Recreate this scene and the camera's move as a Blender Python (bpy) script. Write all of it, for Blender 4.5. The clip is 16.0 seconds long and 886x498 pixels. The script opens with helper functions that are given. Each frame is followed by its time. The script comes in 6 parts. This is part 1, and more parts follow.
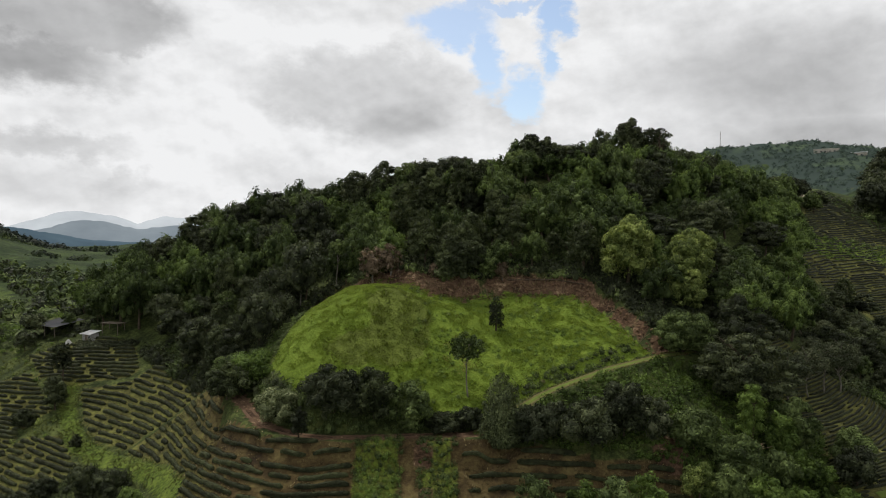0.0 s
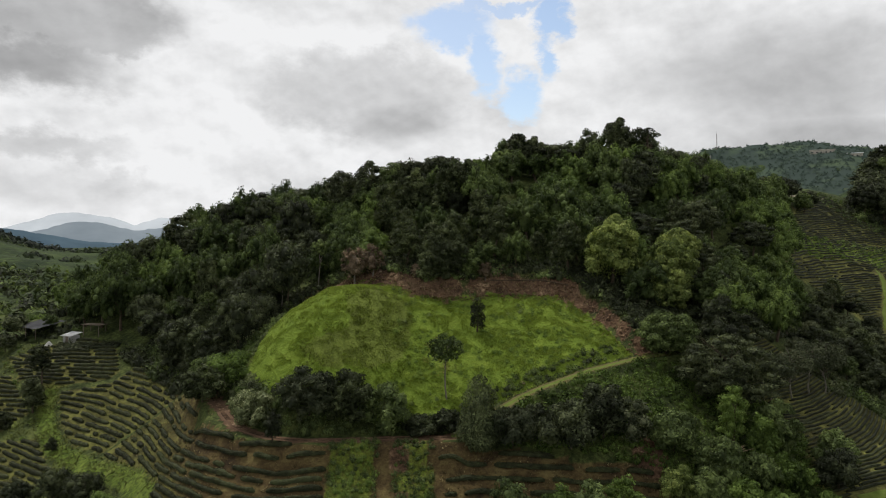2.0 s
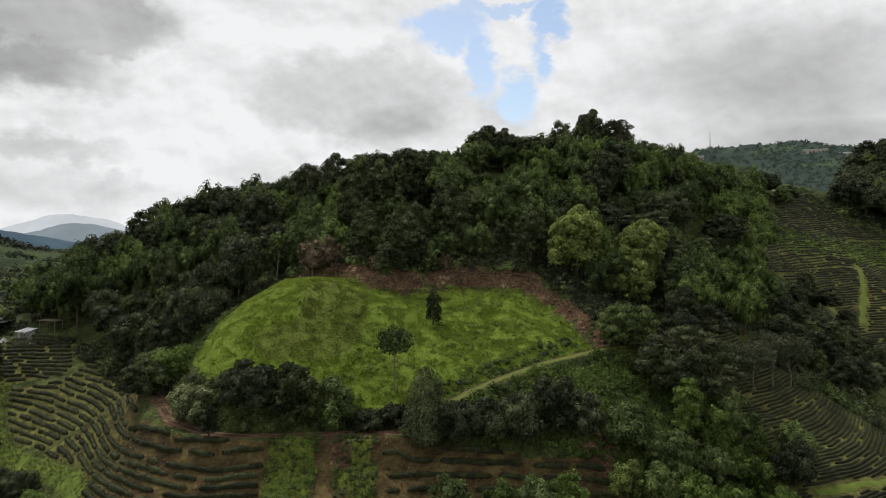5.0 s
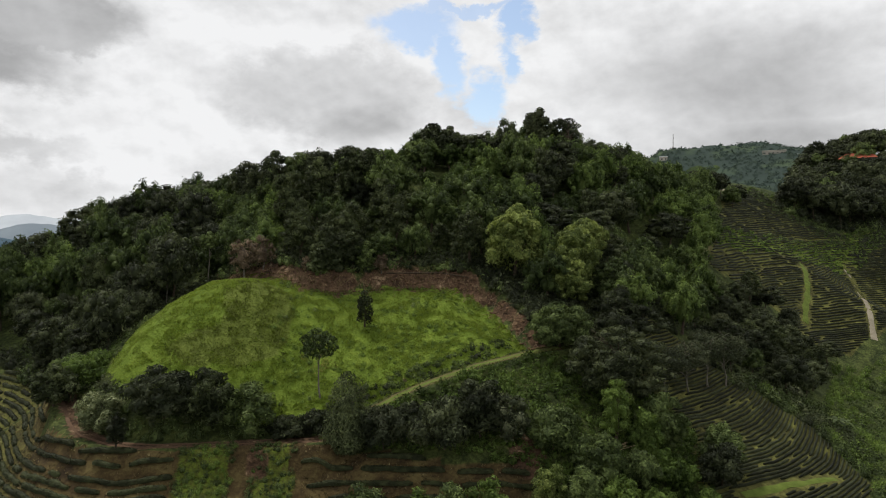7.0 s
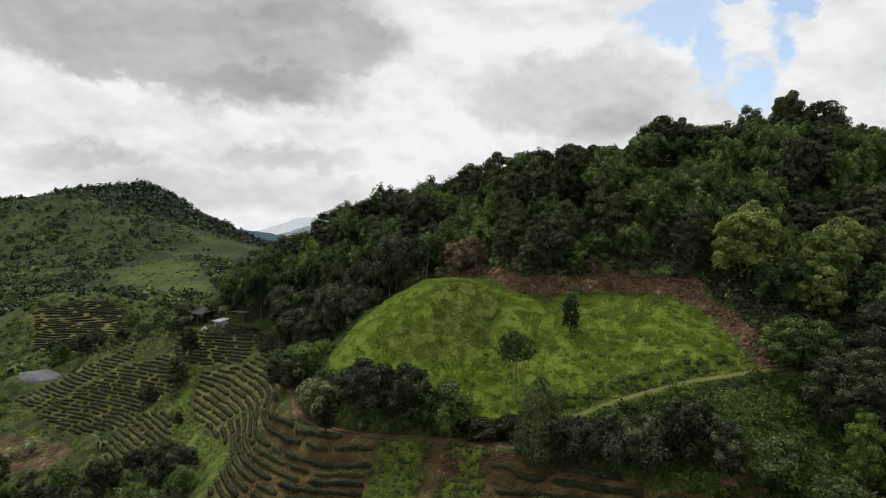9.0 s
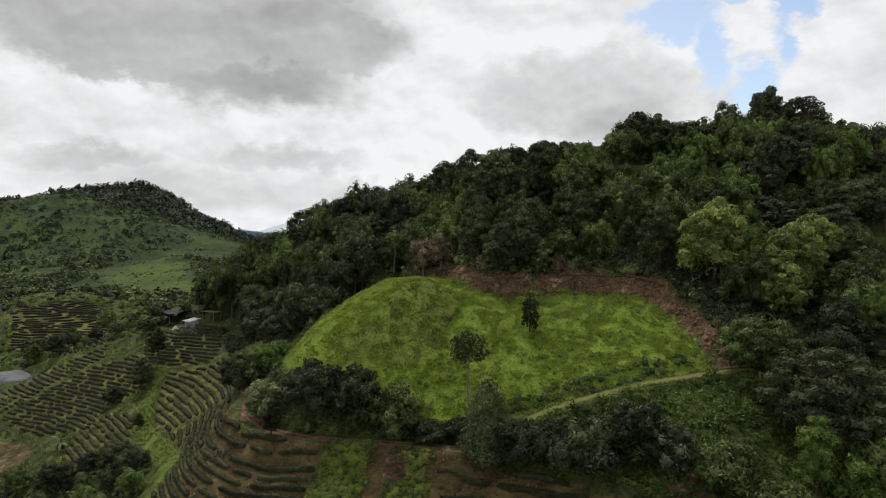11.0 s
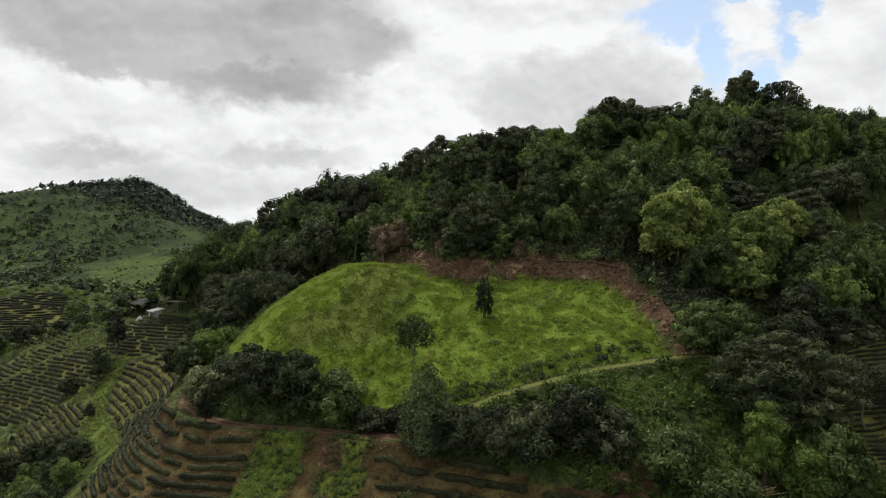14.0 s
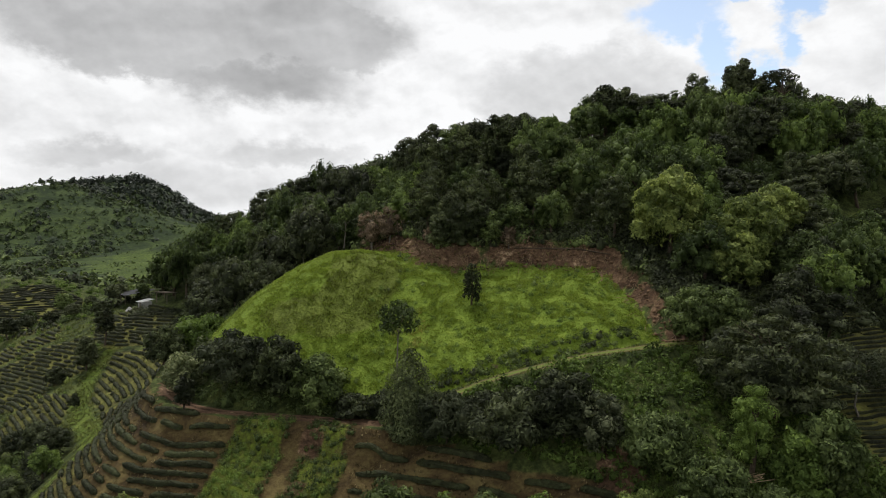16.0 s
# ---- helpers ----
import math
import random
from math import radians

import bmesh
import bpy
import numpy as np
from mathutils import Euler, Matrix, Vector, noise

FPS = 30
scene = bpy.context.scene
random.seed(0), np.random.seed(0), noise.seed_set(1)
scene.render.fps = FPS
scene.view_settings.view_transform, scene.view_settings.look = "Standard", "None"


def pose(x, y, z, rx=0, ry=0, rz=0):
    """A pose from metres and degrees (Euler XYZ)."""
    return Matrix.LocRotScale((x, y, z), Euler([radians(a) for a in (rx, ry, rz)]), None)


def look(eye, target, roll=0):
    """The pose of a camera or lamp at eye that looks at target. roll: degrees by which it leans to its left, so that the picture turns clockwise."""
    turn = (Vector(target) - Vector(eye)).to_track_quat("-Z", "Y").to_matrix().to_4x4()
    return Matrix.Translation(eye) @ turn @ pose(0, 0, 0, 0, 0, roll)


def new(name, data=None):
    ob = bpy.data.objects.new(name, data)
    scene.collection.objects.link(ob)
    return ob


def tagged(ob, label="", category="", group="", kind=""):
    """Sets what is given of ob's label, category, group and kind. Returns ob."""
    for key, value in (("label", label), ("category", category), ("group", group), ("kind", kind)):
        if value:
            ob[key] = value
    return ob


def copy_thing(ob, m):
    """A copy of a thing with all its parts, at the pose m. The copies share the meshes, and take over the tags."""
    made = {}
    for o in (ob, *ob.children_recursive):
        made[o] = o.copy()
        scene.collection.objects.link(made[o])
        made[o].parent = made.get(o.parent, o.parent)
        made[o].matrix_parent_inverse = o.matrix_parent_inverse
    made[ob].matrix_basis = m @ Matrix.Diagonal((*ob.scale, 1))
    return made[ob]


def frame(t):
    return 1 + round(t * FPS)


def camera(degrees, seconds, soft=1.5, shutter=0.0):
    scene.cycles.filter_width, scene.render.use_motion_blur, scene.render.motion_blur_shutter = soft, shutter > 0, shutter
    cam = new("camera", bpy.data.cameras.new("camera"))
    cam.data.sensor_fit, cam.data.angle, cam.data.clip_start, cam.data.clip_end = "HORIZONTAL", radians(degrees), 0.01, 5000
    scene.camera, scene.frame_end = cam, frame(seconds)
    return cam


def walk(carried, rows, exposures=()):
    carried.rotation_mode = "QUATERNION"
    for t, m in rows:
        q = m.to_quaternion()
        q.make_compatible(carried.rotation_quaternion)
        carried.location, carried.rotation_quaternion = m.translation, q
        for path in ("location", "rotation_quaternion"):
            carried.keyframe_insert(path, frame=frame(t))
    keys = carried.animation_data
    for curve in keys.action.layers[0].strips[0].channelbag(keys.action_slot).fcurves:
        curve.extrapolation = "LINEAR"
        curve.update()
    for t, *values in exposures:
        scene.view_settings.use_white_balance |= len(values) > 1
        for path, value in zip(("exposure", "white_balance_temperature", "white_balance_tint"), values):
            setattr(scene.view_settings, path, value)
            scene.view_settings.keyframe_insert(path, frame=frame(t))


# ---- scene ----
cam = camera(66.3, 16.0, soft=1.0)
METRES, EYE, TILT, LEAN, TURN = 40.0, 30.0, -0.5, 0.0, 0.0
ROWS = [
    (0.0, 0.0, 0.0, 0.0, 0.0, 0.0, 0.0),
    (0.5, 0.0138, 0.0065, -0.0001, -0.04, 0.04, 0.01),
    (1.0, 0.029, 0.0137, 0.0002, -0.08, 0.06, 0.03),
    (1.5, 0.0464, 0.0222, 0.0002, -0.13, 0.08, 0.05),
    (2.0, 0.0655, 0.0313, -0.0041, -0.19, 0.1, 0.06),
    (2.5, 0.0858, 0.0412, -0.0107, -0.26, 0.12, 0.1),
    (3.0, 0.1081, 0.0518, -0.0182, -0.32, 0.16, 0.12),
    (3.5, 0.1323, 0.0635, -0.0238, -0.39, 0.17, 0.15),
    (5.8, 0.2712, 0.1275, -0.0483, -0.75, 0.2, 0.31),
    (6.0, 0.2845, 0.1333, -0.0482, -1.22, 0.2, 0.35),
    (6.2, 0.2980, 0.1392, -0.0476, -1.75, 0.19, 0.38),
    (6.5, 0.3191, 0.1483, -0.0467, -2.99, 0.18, 0.4),
    (7.0, 0.3564, 0.1662, -0.0444, -3.1, 0.17, 0.37),
    (7.25, 0.3665, 0.1755, -0.0435, -3.08, 0.17, 0.36),
    (7.4, 0.3708, 0.1817, -0.0427, -0.95, 0.17, 0.3),
    (7.5, 0.3742, 0.1862, -0.0423, 1.74, 0.17, 0.23),
    (7.7, 0.3925, 0.1995, -0.0440, 9.1, 0.2, 0.05),
    (7.9, 0.4145, 0.2135, -0.0455, 16.0, 0.23, -0.26),
    (8.0, 0.4232, 0.2196, -0.0461, 17.53, 0.24, -0.32),
    (8.5, 0.4615, 0.2421, -0.0461, 17.72, 0.27, -0.33),
    (9.0, 0.4963, 0.2638, -0.0443, 17.7, 0.27, -0.33),
    (11.5, 0.6565, 0.39, -0.0564, 17.94, 0.29, -0.31),
    (12.0, 0.6835, 0.4152, -0.0641, 17.91, 0.3, -0.35),
    (12.5, 0.7061, 0.4377, -0.0721, 17.9, 0.27, -0.34),
    (13.0, 0.7248, 0.4581, -0.0803, 17.88, 0.25, -0.37),
    (13.5, 0.739, 0.4754, -0.0892, 17.88, 0.24, -0.38),
    (14.0, 0.752, 0.4925, -0.1011, 17.9, 0.18, -0.41),
    (14.5, 0.7633, 0.5079, -0.1121, 17.92, 0.16, -0.47),
    (15.0, 0.7724, 0.5219, -0.1219, 17.96, 0.12, -0.5),
    (15.5, 0.7795, 0.5355, -0.1313, 18.01, 0.1, -0.54),
    (16.0, 0.785, 0.5478, -0.1417, 18.07, 0.06, -0.54),
]
walk(cam, [(t, pose(0, 0, EYE, TILT, LEAN, TURN) @ pose(METRES * x, METRES * y, METRES * z, 90 + pitch, roll, yaw)) for t, x, y, z, yaw, pitch, roll in ROWS],
     [(0.0, -0.09), (7.0, -0.07), (12.0, -0.03), (16.0, 0.06)])

# ---- world and light ----
def sky_world():
    world = bpy.data.worlds.new("cloudy_sky")
    scene.world = world
    world.use_nodes = True
    nt = world.node_tree
    nt.nodes.clear()
    N, L = nt.nodes.new, nt.links.new

    def math_node(op, a, b=None, clamp=False):
        n = N("ShaderNodeMath")
        n.operation, n.use_clamp = op, clamp
        for k, v in enumerate((a, b)):
            if v is None:
                continue
            if isinstance(v, (int, float)):
                n.inputs[k].default_value = v
            else:
                L(v, n.inputs[k])
        return n.outputs[0]

    def vec(op, a, b):
        n = N("ShaderNodeVectorMath")
        n.operation = op
        for k, v in enumerate((a, b)):
            if isinstance(v, tuple):
                n.inputs[k].default_value = v
            elif isinstance(v, (int, float)):
                n.inputs["Scale"].default_value = v
            else:
                L(v, n.inputs[k])
        return n.outputs["Value"] if op in ("DISTANCE", "DOT_PRODUCT", "LENGTH") else n.outputs["Vector"]

    def cloud_noise(where, scale, detail=6.0, rough=0.55):
        n = N("ShaderNodeTexNoise")
        n.inputs["Scale"].default_value, n.inputs["Detail"].default_value, n.inputs["Roughness"].default_value = scale, detail, rough
        L(where, n.inputs["Vector"])
        return n

    coord = N("ShaderNodeTexCoord").outputs["Generated"]
    flat = vec("MULTIPLY", coord, (1.0, 1.0, 1.5))
    billow = cloud_noise(flat, 5.0, 3.0)
    fine = cloud_noise(flat, 14.0, 6.0, 0.55)
    warp = vec("SCALE", vec("SUBTRACT", billow.outputs["Color"], (0.5, 0.5, 0.5)), 0.11)
    warp2 = vec("SCALE", vec("SUBTRACT", fine.outputs["Color"], (0.5, 0.5, 0.5)), 0.07)
    torn = cloud_noise(flat, 30.0, 6.0, 0.65)
    place = vec("ADD", vec("ADD", vec("ADD", coord, vec("SCALE", warp, 0.35)), warp2), vec("SCALE", vec("SUBTRACT", torn.outputs["Color"], (0.5, 0.5, 0.5)), 0.045))

    def blob(az, el, sx, sz, inner, outer, weight, soft=True):
        a, e = radians(az), radians(el)
        centre = (math.sin(a) * math.cos(e), math.cos(a) * math.cos(e), math.sin(e))
        off = vec("SUBTRACT", place if not soft else vec("ADD", coord, vec("SCALE", warp, 1.0)), centre)
        side = vec("DOT_PRODUCT", off, (math.cos(a), -math.sin(a), 0.0))
        rise = vec("DOT_PRODUCT", off, (0.0, 0.0, 1.0))
        ahead = vec("DOT_PRODUCT", coord, (math.sin(a), math.cos(a), 0.0))
        r = math_node("SQRT", math_node("ADD", math_node("POWER", math_node("ABSOLUTE", math_node("DIVIDE", side, sx)), 2.0),
                                        math_node("POWER", math_node("ABSOLUTE", math_node("DIVIDE", rise, sz)), 2.0)))
        m = N("ShaderNodeMapRange")
        m.interpolation_type = "SMOOTHSTEP"
        m.inputs["From Min"].default_value, m.inputs["From Max"].default_value = outer, inner
        L(r, m.inputs["Value"])
        m.inputs["To Max"].default_value = weight
        return math_node("MULTIPLY", m.outputs["Result"], math_node("GREATER_THAN", ahead, 0.0))

    def union(parts):
        out = parts[0]
        for p in parts[1:]:
            out = math_node("MAXIMUM", out, p)
        return out

    # grey undersides of the cumulus, and the gap of blue between them
    dark = union([blob(*b) for b in GREY_CLOUDS])
    gap = union([blob(*b, False) for b in BLUE_GAPS])

    # billows lit from above: density here against density a little higher up
    def density(where):
        return math_node("ADD", math_node("MULTIPLY", cloud_noise(where, 4.0, 6.0, 0.5).outputs["Fac"], 0.7), math_node("MULTIPLY", cloud_noise(where, 10.0, 5.0, 0.5).outputs["Fac"], 0.3))

    relief = math_node("SUBTRACT", density(flat), density(vec("ADD", flat, (0.012, 0.0, 0.045))))
    puff = lambda where: cloud_noise(where, 22.0, 5.0, 0.55).outputs["Fac"]
    relief = math_node("ADD", relief, math_node("MULTIPLY", math_node("SUBTRACT", puff(flat), puff(vec("ADD", flat, (0.006, 0.0, 0.014)))), 0.35))
    deck = cloud_noise(flat, 2.4, 3.0, 0.5)
    tone = N("ShaderNodeMapRange")
    tone.inputs["From Min"].default_value, tone.inputs["From Max"].default_value = 0.32, 0.66
    tone.inputs["To Min"].default_value, tone.inputs["To Max"].default_value = 0.87, 1.0
    L(deck.outputs["Fac"], tone.inputs["Value"])
    shade = math_node("ADD", tone.outputs["Result"], math_node("MULTIPLY", relief, 0.95))
    lit = math_node("MULTIPLY", shade, math_node("SUBTRACT", 1.0, dark))
    cloud = N("ShaderNodeMix")
    cloud.data_type = "RGBA"
    L(lit, cloud.inputs["Factor"])
    cloud.inputs["A"].default_value, cloud.inputs["B"].default_value = (0.0, 0.0, 0.0, 1), (0.985, 0.99, 1.0, 1)
    sky = N("ShaderNodeTexSky")
    sky.sky_type, sky.sun_disc = "NISHITA", False
    sky.sun_elevation, sky.sun_rotation = radians(SUN_HEIGHT), radians(SUN_TURN)
    blue = N("ShaderNodeMix")
    blue.data_type, blue.blend_type = "RGBA", "MULTIPLY"
    blue.inputs["Factor"].default_value = 1.0
    L(sky.outputs["Color"], blue.inputs["A"])
    blue.inputs["B"].default_value = (0.20, 0.185, 0.17, 1)
    mix = N("ShaderNodeMix")
    mix.data_type = "RGBA"
    L(gap, mix.inputs["Factor"])
    L(cloud.outputs["Result"], mix.inputs["A"])
    L(blue.outputs["Result"], mix.inputs["B"])
    back = N("ShaderNodeBackground")
    back.inputs["Strength"].default_value = SKY_STRENGTH
    L(mix.outputs["Result"], back.inputs["Color"])
    L(back.outputs[0], N("ShaderNodeOutputWorld").inputs[0])


SKY_STRENGTH = 0.95
SUN_HEIGHT, SUN_TURN = 62.0, -40.0
# azimuth and elevation in degrees, half width, half height, inner and outer edge
GREY_CLOUDS = [
    (-37, 16.6, 0.27, 0.085, 0.84, 1.06, 0.40, False), (-33, 12.9, 0.185, 0.050, 0.25, 1.1, 0.52, False), (-52, 20, 0.2, 0.06, 0.2, 1.2, 0.45), (-30, 18, 0.15, 0.06, 0.2, 1.2, 0.48),
    (-7, 12.4, 0.165, 0.072, 0.6, 1.08, 0.26, False), (-4, 10.5, 0.10, 0.035, 0.2, 1.2, 0.34), (26, 12.0, 0.21, 0.085, 0.2, 1.3, 0.40), (29, 7.5, 0.17, 0.06, 0.1, 1.4, 0.46),
    (-31, 7.0, 0.13, 0.024, 0.3, 1.2, 0.25, False), (-45, 6.3, 0.12, 0.026, 0.3, 1.2, 0.28, False), (-27, 4.8, 0.12, 0.016, 0.2, 1.3, 0.18, False), (12, 27, 0.25, 0.06, 0.1, 1.5, 0.3), (-36, 4.6, 0.30, 0.035, 0.3, 1.2, 0.20),
]
BLUE_GAPS = [
    (1.4, 17.4, 0.072, 0.032, 0.6, 1.15, 0.9), (4.1, 15.2, 0.026, 0.040, 0.5, 1.2, 0.95), (6.7, 11.9, 0.036, 0.038, 0.6, 1.15, 1.0), (9.0, 14.8, 0.018, 0.034, 0.5, 1.2, 1.0), (9.6, 17.8, 0.028, 0.032, 0.6, 1.15, 1.0),
    (5.0, 18.9, 0.095, 0.012, 0.5, 1.2, 0.8), (-53.5, 12.5, 0.03, 0.010, 0.6, 1.1, 0.7),
]
sky_world()
sun = new("sun", bpy.data.lights.new("sun", "SUN"))
sun.data.energy, sun.data.angle, sun.data.color = 2.9, radians(7), (1.0, 0.95, 0.86)
a, e = radians(SUN_TURN), radians(SUN_HEIGHT)
sun.matrix_world = look((0, 0, 0), (-math.sin(a) * math.cos(e), -math.cos(a) * math.cos(e), -math.sin(e)))

# ---- materials ----
class Nodes:
    """Short hand for a node material."""

    def __init__(self, name, rough=0.8, spec=0.3):
        self.mat = bpy.data.materials.new(name)
        self.mat.use_nodes = True
        self.nt = self.mat.node_tree
        self.bsdf = self.nt.nodes["Principled BSDF"]
        self.out = self.nt.nodes["Material Output"]
        self.bsdf.inputs["Roughness"].default_value = rough
        self.bsdf.inputs["Specular IOR Level"].default_value = spec

    def n(self, kind, **values):
        node = self.nt.nodes.new("ShaderNode" + kind)
        for key, value in values.items():
            node.inputs[key.replace("_", " ")].default_value = value
        return node

    def link(self, a, b):
        self.nt.links.new(a, b)
        return self

    def coords(self):
        return self.n("TexCoord").outputs["Object"]

    def place(self):
        return self.n("NewGeometry").outputs["Position"]

    def noise(self, scale, detail=5.0, rough=0.55, where=None):
        node = self.n("TexNoise", Scale=scale, Detail=detail, Roughness=rough)
        self.link(where or self.place(), node.inputs["Vector"])
        return node.outputs["Fac"]

    def ramp(self, value, stops):
        node = self.nt.nodes.new("ShaderNodeValToRGB")
        band = node.color_ramp
        while len(band.elements) < len(stops):
            band.elements.new(0.5)
        for el, (pos, col) in zip(band.elements, stops):
            el.position, el.color = pos, (*col, 1)
        self.link(value, node.inputs["Fac"])
        return node.outputs["Color"]

    def mix(self, fac, a, b, kind="MIX"):
        node = self.nt.nodes.new("ShaderNodeMix")
        node.data_type, node.blend_type = "RGBA", kind
        for key, v in (("Factor", fac), ("A", a), ("B", b)):
            if isinstance(v, tuple):
                node.inputs[key].default_value = (*v, 1)
            elif isinstance(v, (int, float)):
                node.inputs[key].default_value = v
            else:
                self.link(v, node.inputs[key])
        return node.outputs["Result"]

    def step(self, value, low, high, to=(0.0, 1.0)):
        node = self.n("MapRange", From_Min=low, From_Max=high, To_Min=to[0], To_Max=to[1])
        self.link(value, node.inputs["Value"])
        return node.outputs["Result"]

    def math(self, op, a, b):
        node = self.nt.nodes.new("ShaderNodeMath")
        node.operation = op
        for k, v in enumerate((a, b)):
            if isinstance(v, (int, float)):
                node.inputs[k].default_value = v
            else:
                self.link(v, node.inputs[k])
        return node.outputs[0]

    def attr(self, name):
        node = self.nt.nodes.new("ShaderNodeAttribute")
        node.attribute_name = name
        return node.outputs["Fac"]

    def colour(self, c):
        self.link(c, self.bsdf.inputs["Base Color"])
        return self

    def bump(self, height, strength=0.5, distance=0.1):
        node = self.n("Bump", Strength=strength, Distance=distance)
        self.link(height, node.inputs["Height"])
        self.link(node.outputs["Normal"], self.bsdf.inputs["Normal"])
        return self


def leaf_material(name, dark, mid, bright, translucent=0.16, scale=0.35):
    """Foliage: each spray of leaves varies a little, each plant a little, and larger clumps too."""
    m = Nodes(name, 0.62, 0.10)
    island = m.nt.nodes.new("ShaderNodeNewGeometry").outputs["Random Per Island"]
    whole = m.nt.nodes.new("ShaderNodeObjectInfo").outputs["Random"]
    clump = m.noise(scale, 3.0)
    dark, mid, bright = [tuple(c + 0.09 * (max(t) * 0.8 - c) for c in t) for t in (dark, mid, bright)]
    value = m.math("ADD", m.math("MULTIPLY", island, 0.36), m.math("MULTIPLY", m.step(clump, 0.3, 0.7), 0.40))
    value = m.math("ADD", value, m.math("MULTIPLY", whole, 0.24))
    col = m.ramp(value, [(0.15, tuple(c * 0.36 for c in dark)), (0.48, tuple(c * 0.60 for c in mid)), (0.90, tuple(c * 1.22 for c in bright))])
    m.colour(col).bump(m.noise(4.5, 2.0, 0.6), 0.7, 0.25)
    thin = m.nt.nodes.new("ShaderNodeBsdfTranslucent")
    m.link(m.mix(1.0, col, (1.1, 1.12, 0.65), "MULTIPLY"), thin.inputs["Color"])
    both = m.nt.nodes.new("ShaderNodeMixShader")
    both.inputs["Fac"].default_value = translucent
    m.link(m.bsdf.outputs[0], both.inputs[1]).link(thin.outputs[0], both.inputs[2]).link(both.outputs[0], m.out.inputs["Surface"])
    return m.mat


def bark_material(name, dark, light):
    m = Nodes(name, 0.9, 0.15)
    grain = m.noise(3.0, 6.0, 0.65, m.coords())
    m.colour(m.ramp(grain, [(0.3, dark), (0.7, light)])).bump(grain, 0.6, 0.05)
    return m.mat


def ground_material():
    m = Nodes("ground_cover", 0.95, 0.1)
    small, mid, large = m.noise(2.2, 6.0, 0.65), m.noise(0.35, 5.0), m.noise(0.045, 4.0)
    scrub = m.ramp(m.math("ADD", m.math("MULTIPLY", mid, 0.5), m.math("MULTIPLY", small, 0.5)), [(0.38, (0.012, 0.018, 0.006)), (0.5, (0.038, 0.050, 0.015)), (0.62, (0.088, 0.105, 0.030))])
    soil = m.ramp(m.math("ADD", m.math("MULTIPLY", mid, 0.6), m.math("MULTIPLY", small, 0.4)),
                  [(0.37, (0.022, 0.015, 0.008)), (0.50, (0.066, 0.047, 0.020)), (0.64, (0.120, 0.096, 0.038))])
    lawn = m.ramp(m.math("ADD", m.math("MULTIPLY", mid, 0.5), m.math("MULTIPLY", small, 0.5)),
                  [(0.34, (0.068, 0.104, 0.013)), (0.5, (0.108, 0.157, 0.020)), (0.66, (0.150, 0.198, 0.028))])
    olive = m.ramp(m.math("ADD", m.math("MULTIPLY", mid, 0.5), m.math("MULTIPLY", small, 0.5)), [(0.33, (0.060, 0.072, 0.016)), (0.5, (0.094, 0.120, 0.022)), (0.68, (0.130, 0.160, 0.030))])
    bare = m.ramp(m.math("ADD", m.math("MULTIPLY", small, 0.5), m.math("MULTIPLY", mid, 0.5)),
                  [(0.38, (0.026, 0.016, 0.010)), (0.48, (0.070, 0.042, 0.025)), (0.56, (0.120, 0.076, 0.045)), (0.64, (0.300, 0.215, 0.135))])
    weedy = m.ramp(m.math("ADD", m.math("MULTIPLY", mid, 0.6), m.math("MULTIPLY", small, 0.4)),
                   [(0.37, (0.030, 0.029, 0.010)), (0.50, (0.080, 0.079, 0.024)), (0.64, (0.140, 0.144, 0.038))])
    far = m.ramp(m.math("ADD", m.math("MULTIPLY", large, 0.55), m.math("MULTIPLY", mid, 0.45)), [(0.40, (0.011, 0.021, 0.008)), (0.5, (0.023, 0.037, 0.012)), (0.60, (0.045, 0.066, 0.018))])
    col = m.mix(m.attr("far"), scrub, far)
    edge = m.math("MULTIPLY", m.math("SUBTRACT", small, 0.5), 0.7)

    def zone(name):
        return m.step(m.math("ADD", m.attr(name), edge), 0.35, 0.65)

    soil = m.mix(m.step(m.math("ADD", m.attr("verge"), edge), 0.3, 0.7), soil, weedy)
    col = m.mix(zone("tea"), col, soil)
    col = m.mix(zone("lawn"), col, m.mix(zone("olive"), lawn, olive))
    col = m.mix(zone("bare"), col, bare)
    m.colour(col).bump(m.math("ADD", small, m.math("MULTIPLY", mid, 1.5)), 0.9, 0.25)
    return m.mat


def plain_material(name, low, high, scale=1.5, rough=0.8, bump=0.3, metal=0.0):
    m = Nodes(name, rough, 0.12)
    m.bsdf.inputs["Metallic"].default_value = metal
    grain, stains = m.noise(scale * 6, 6.0, 0.6), m.noise(scale, 4.0)
    m.colour(m.ramp(m.math("ADD", m.math("MULTIPLY", grain, 0.4), m.math("MULTIPLY", stains, 0.6)), [(0.33, low), (0.67, high)]))
    m.bump(grain, bump, 0.03)
    return m.mat


GROUND = ground_material()
LEAF_DARK = leaf_material("dark_leaves", (0.020, 0.026, 0.013), (0.046, 0.058, 0.027), (0.100, 0.118, 0.050))
LEAF_MID = leaf_material("green_leaves", (0.040, 0.062, 0.018), (0.105, 0.150, 0.042), (0.165, 0.215, 0.060))
LEAF_FRESH = leaf_material("fresh_green_leaves", (0.045, 0.080, 0.014), (0.135, 0.215, 0.036), (0.175, 0.250, 0.046), 0.3)
LEAF_YELLOW = leaf_material("yellow_green_leaves", (0.072, 0.108, 0.024), (0.172, 0.232, 0.052), (0.290, 0.340, 0.088), 0.3)
LEAF_PALE = leaf_material("pale_leaves", (0.120, 0.160, 0.060), (0.260, 0.300, 0.130), (0.400, 0.430, 0.220))
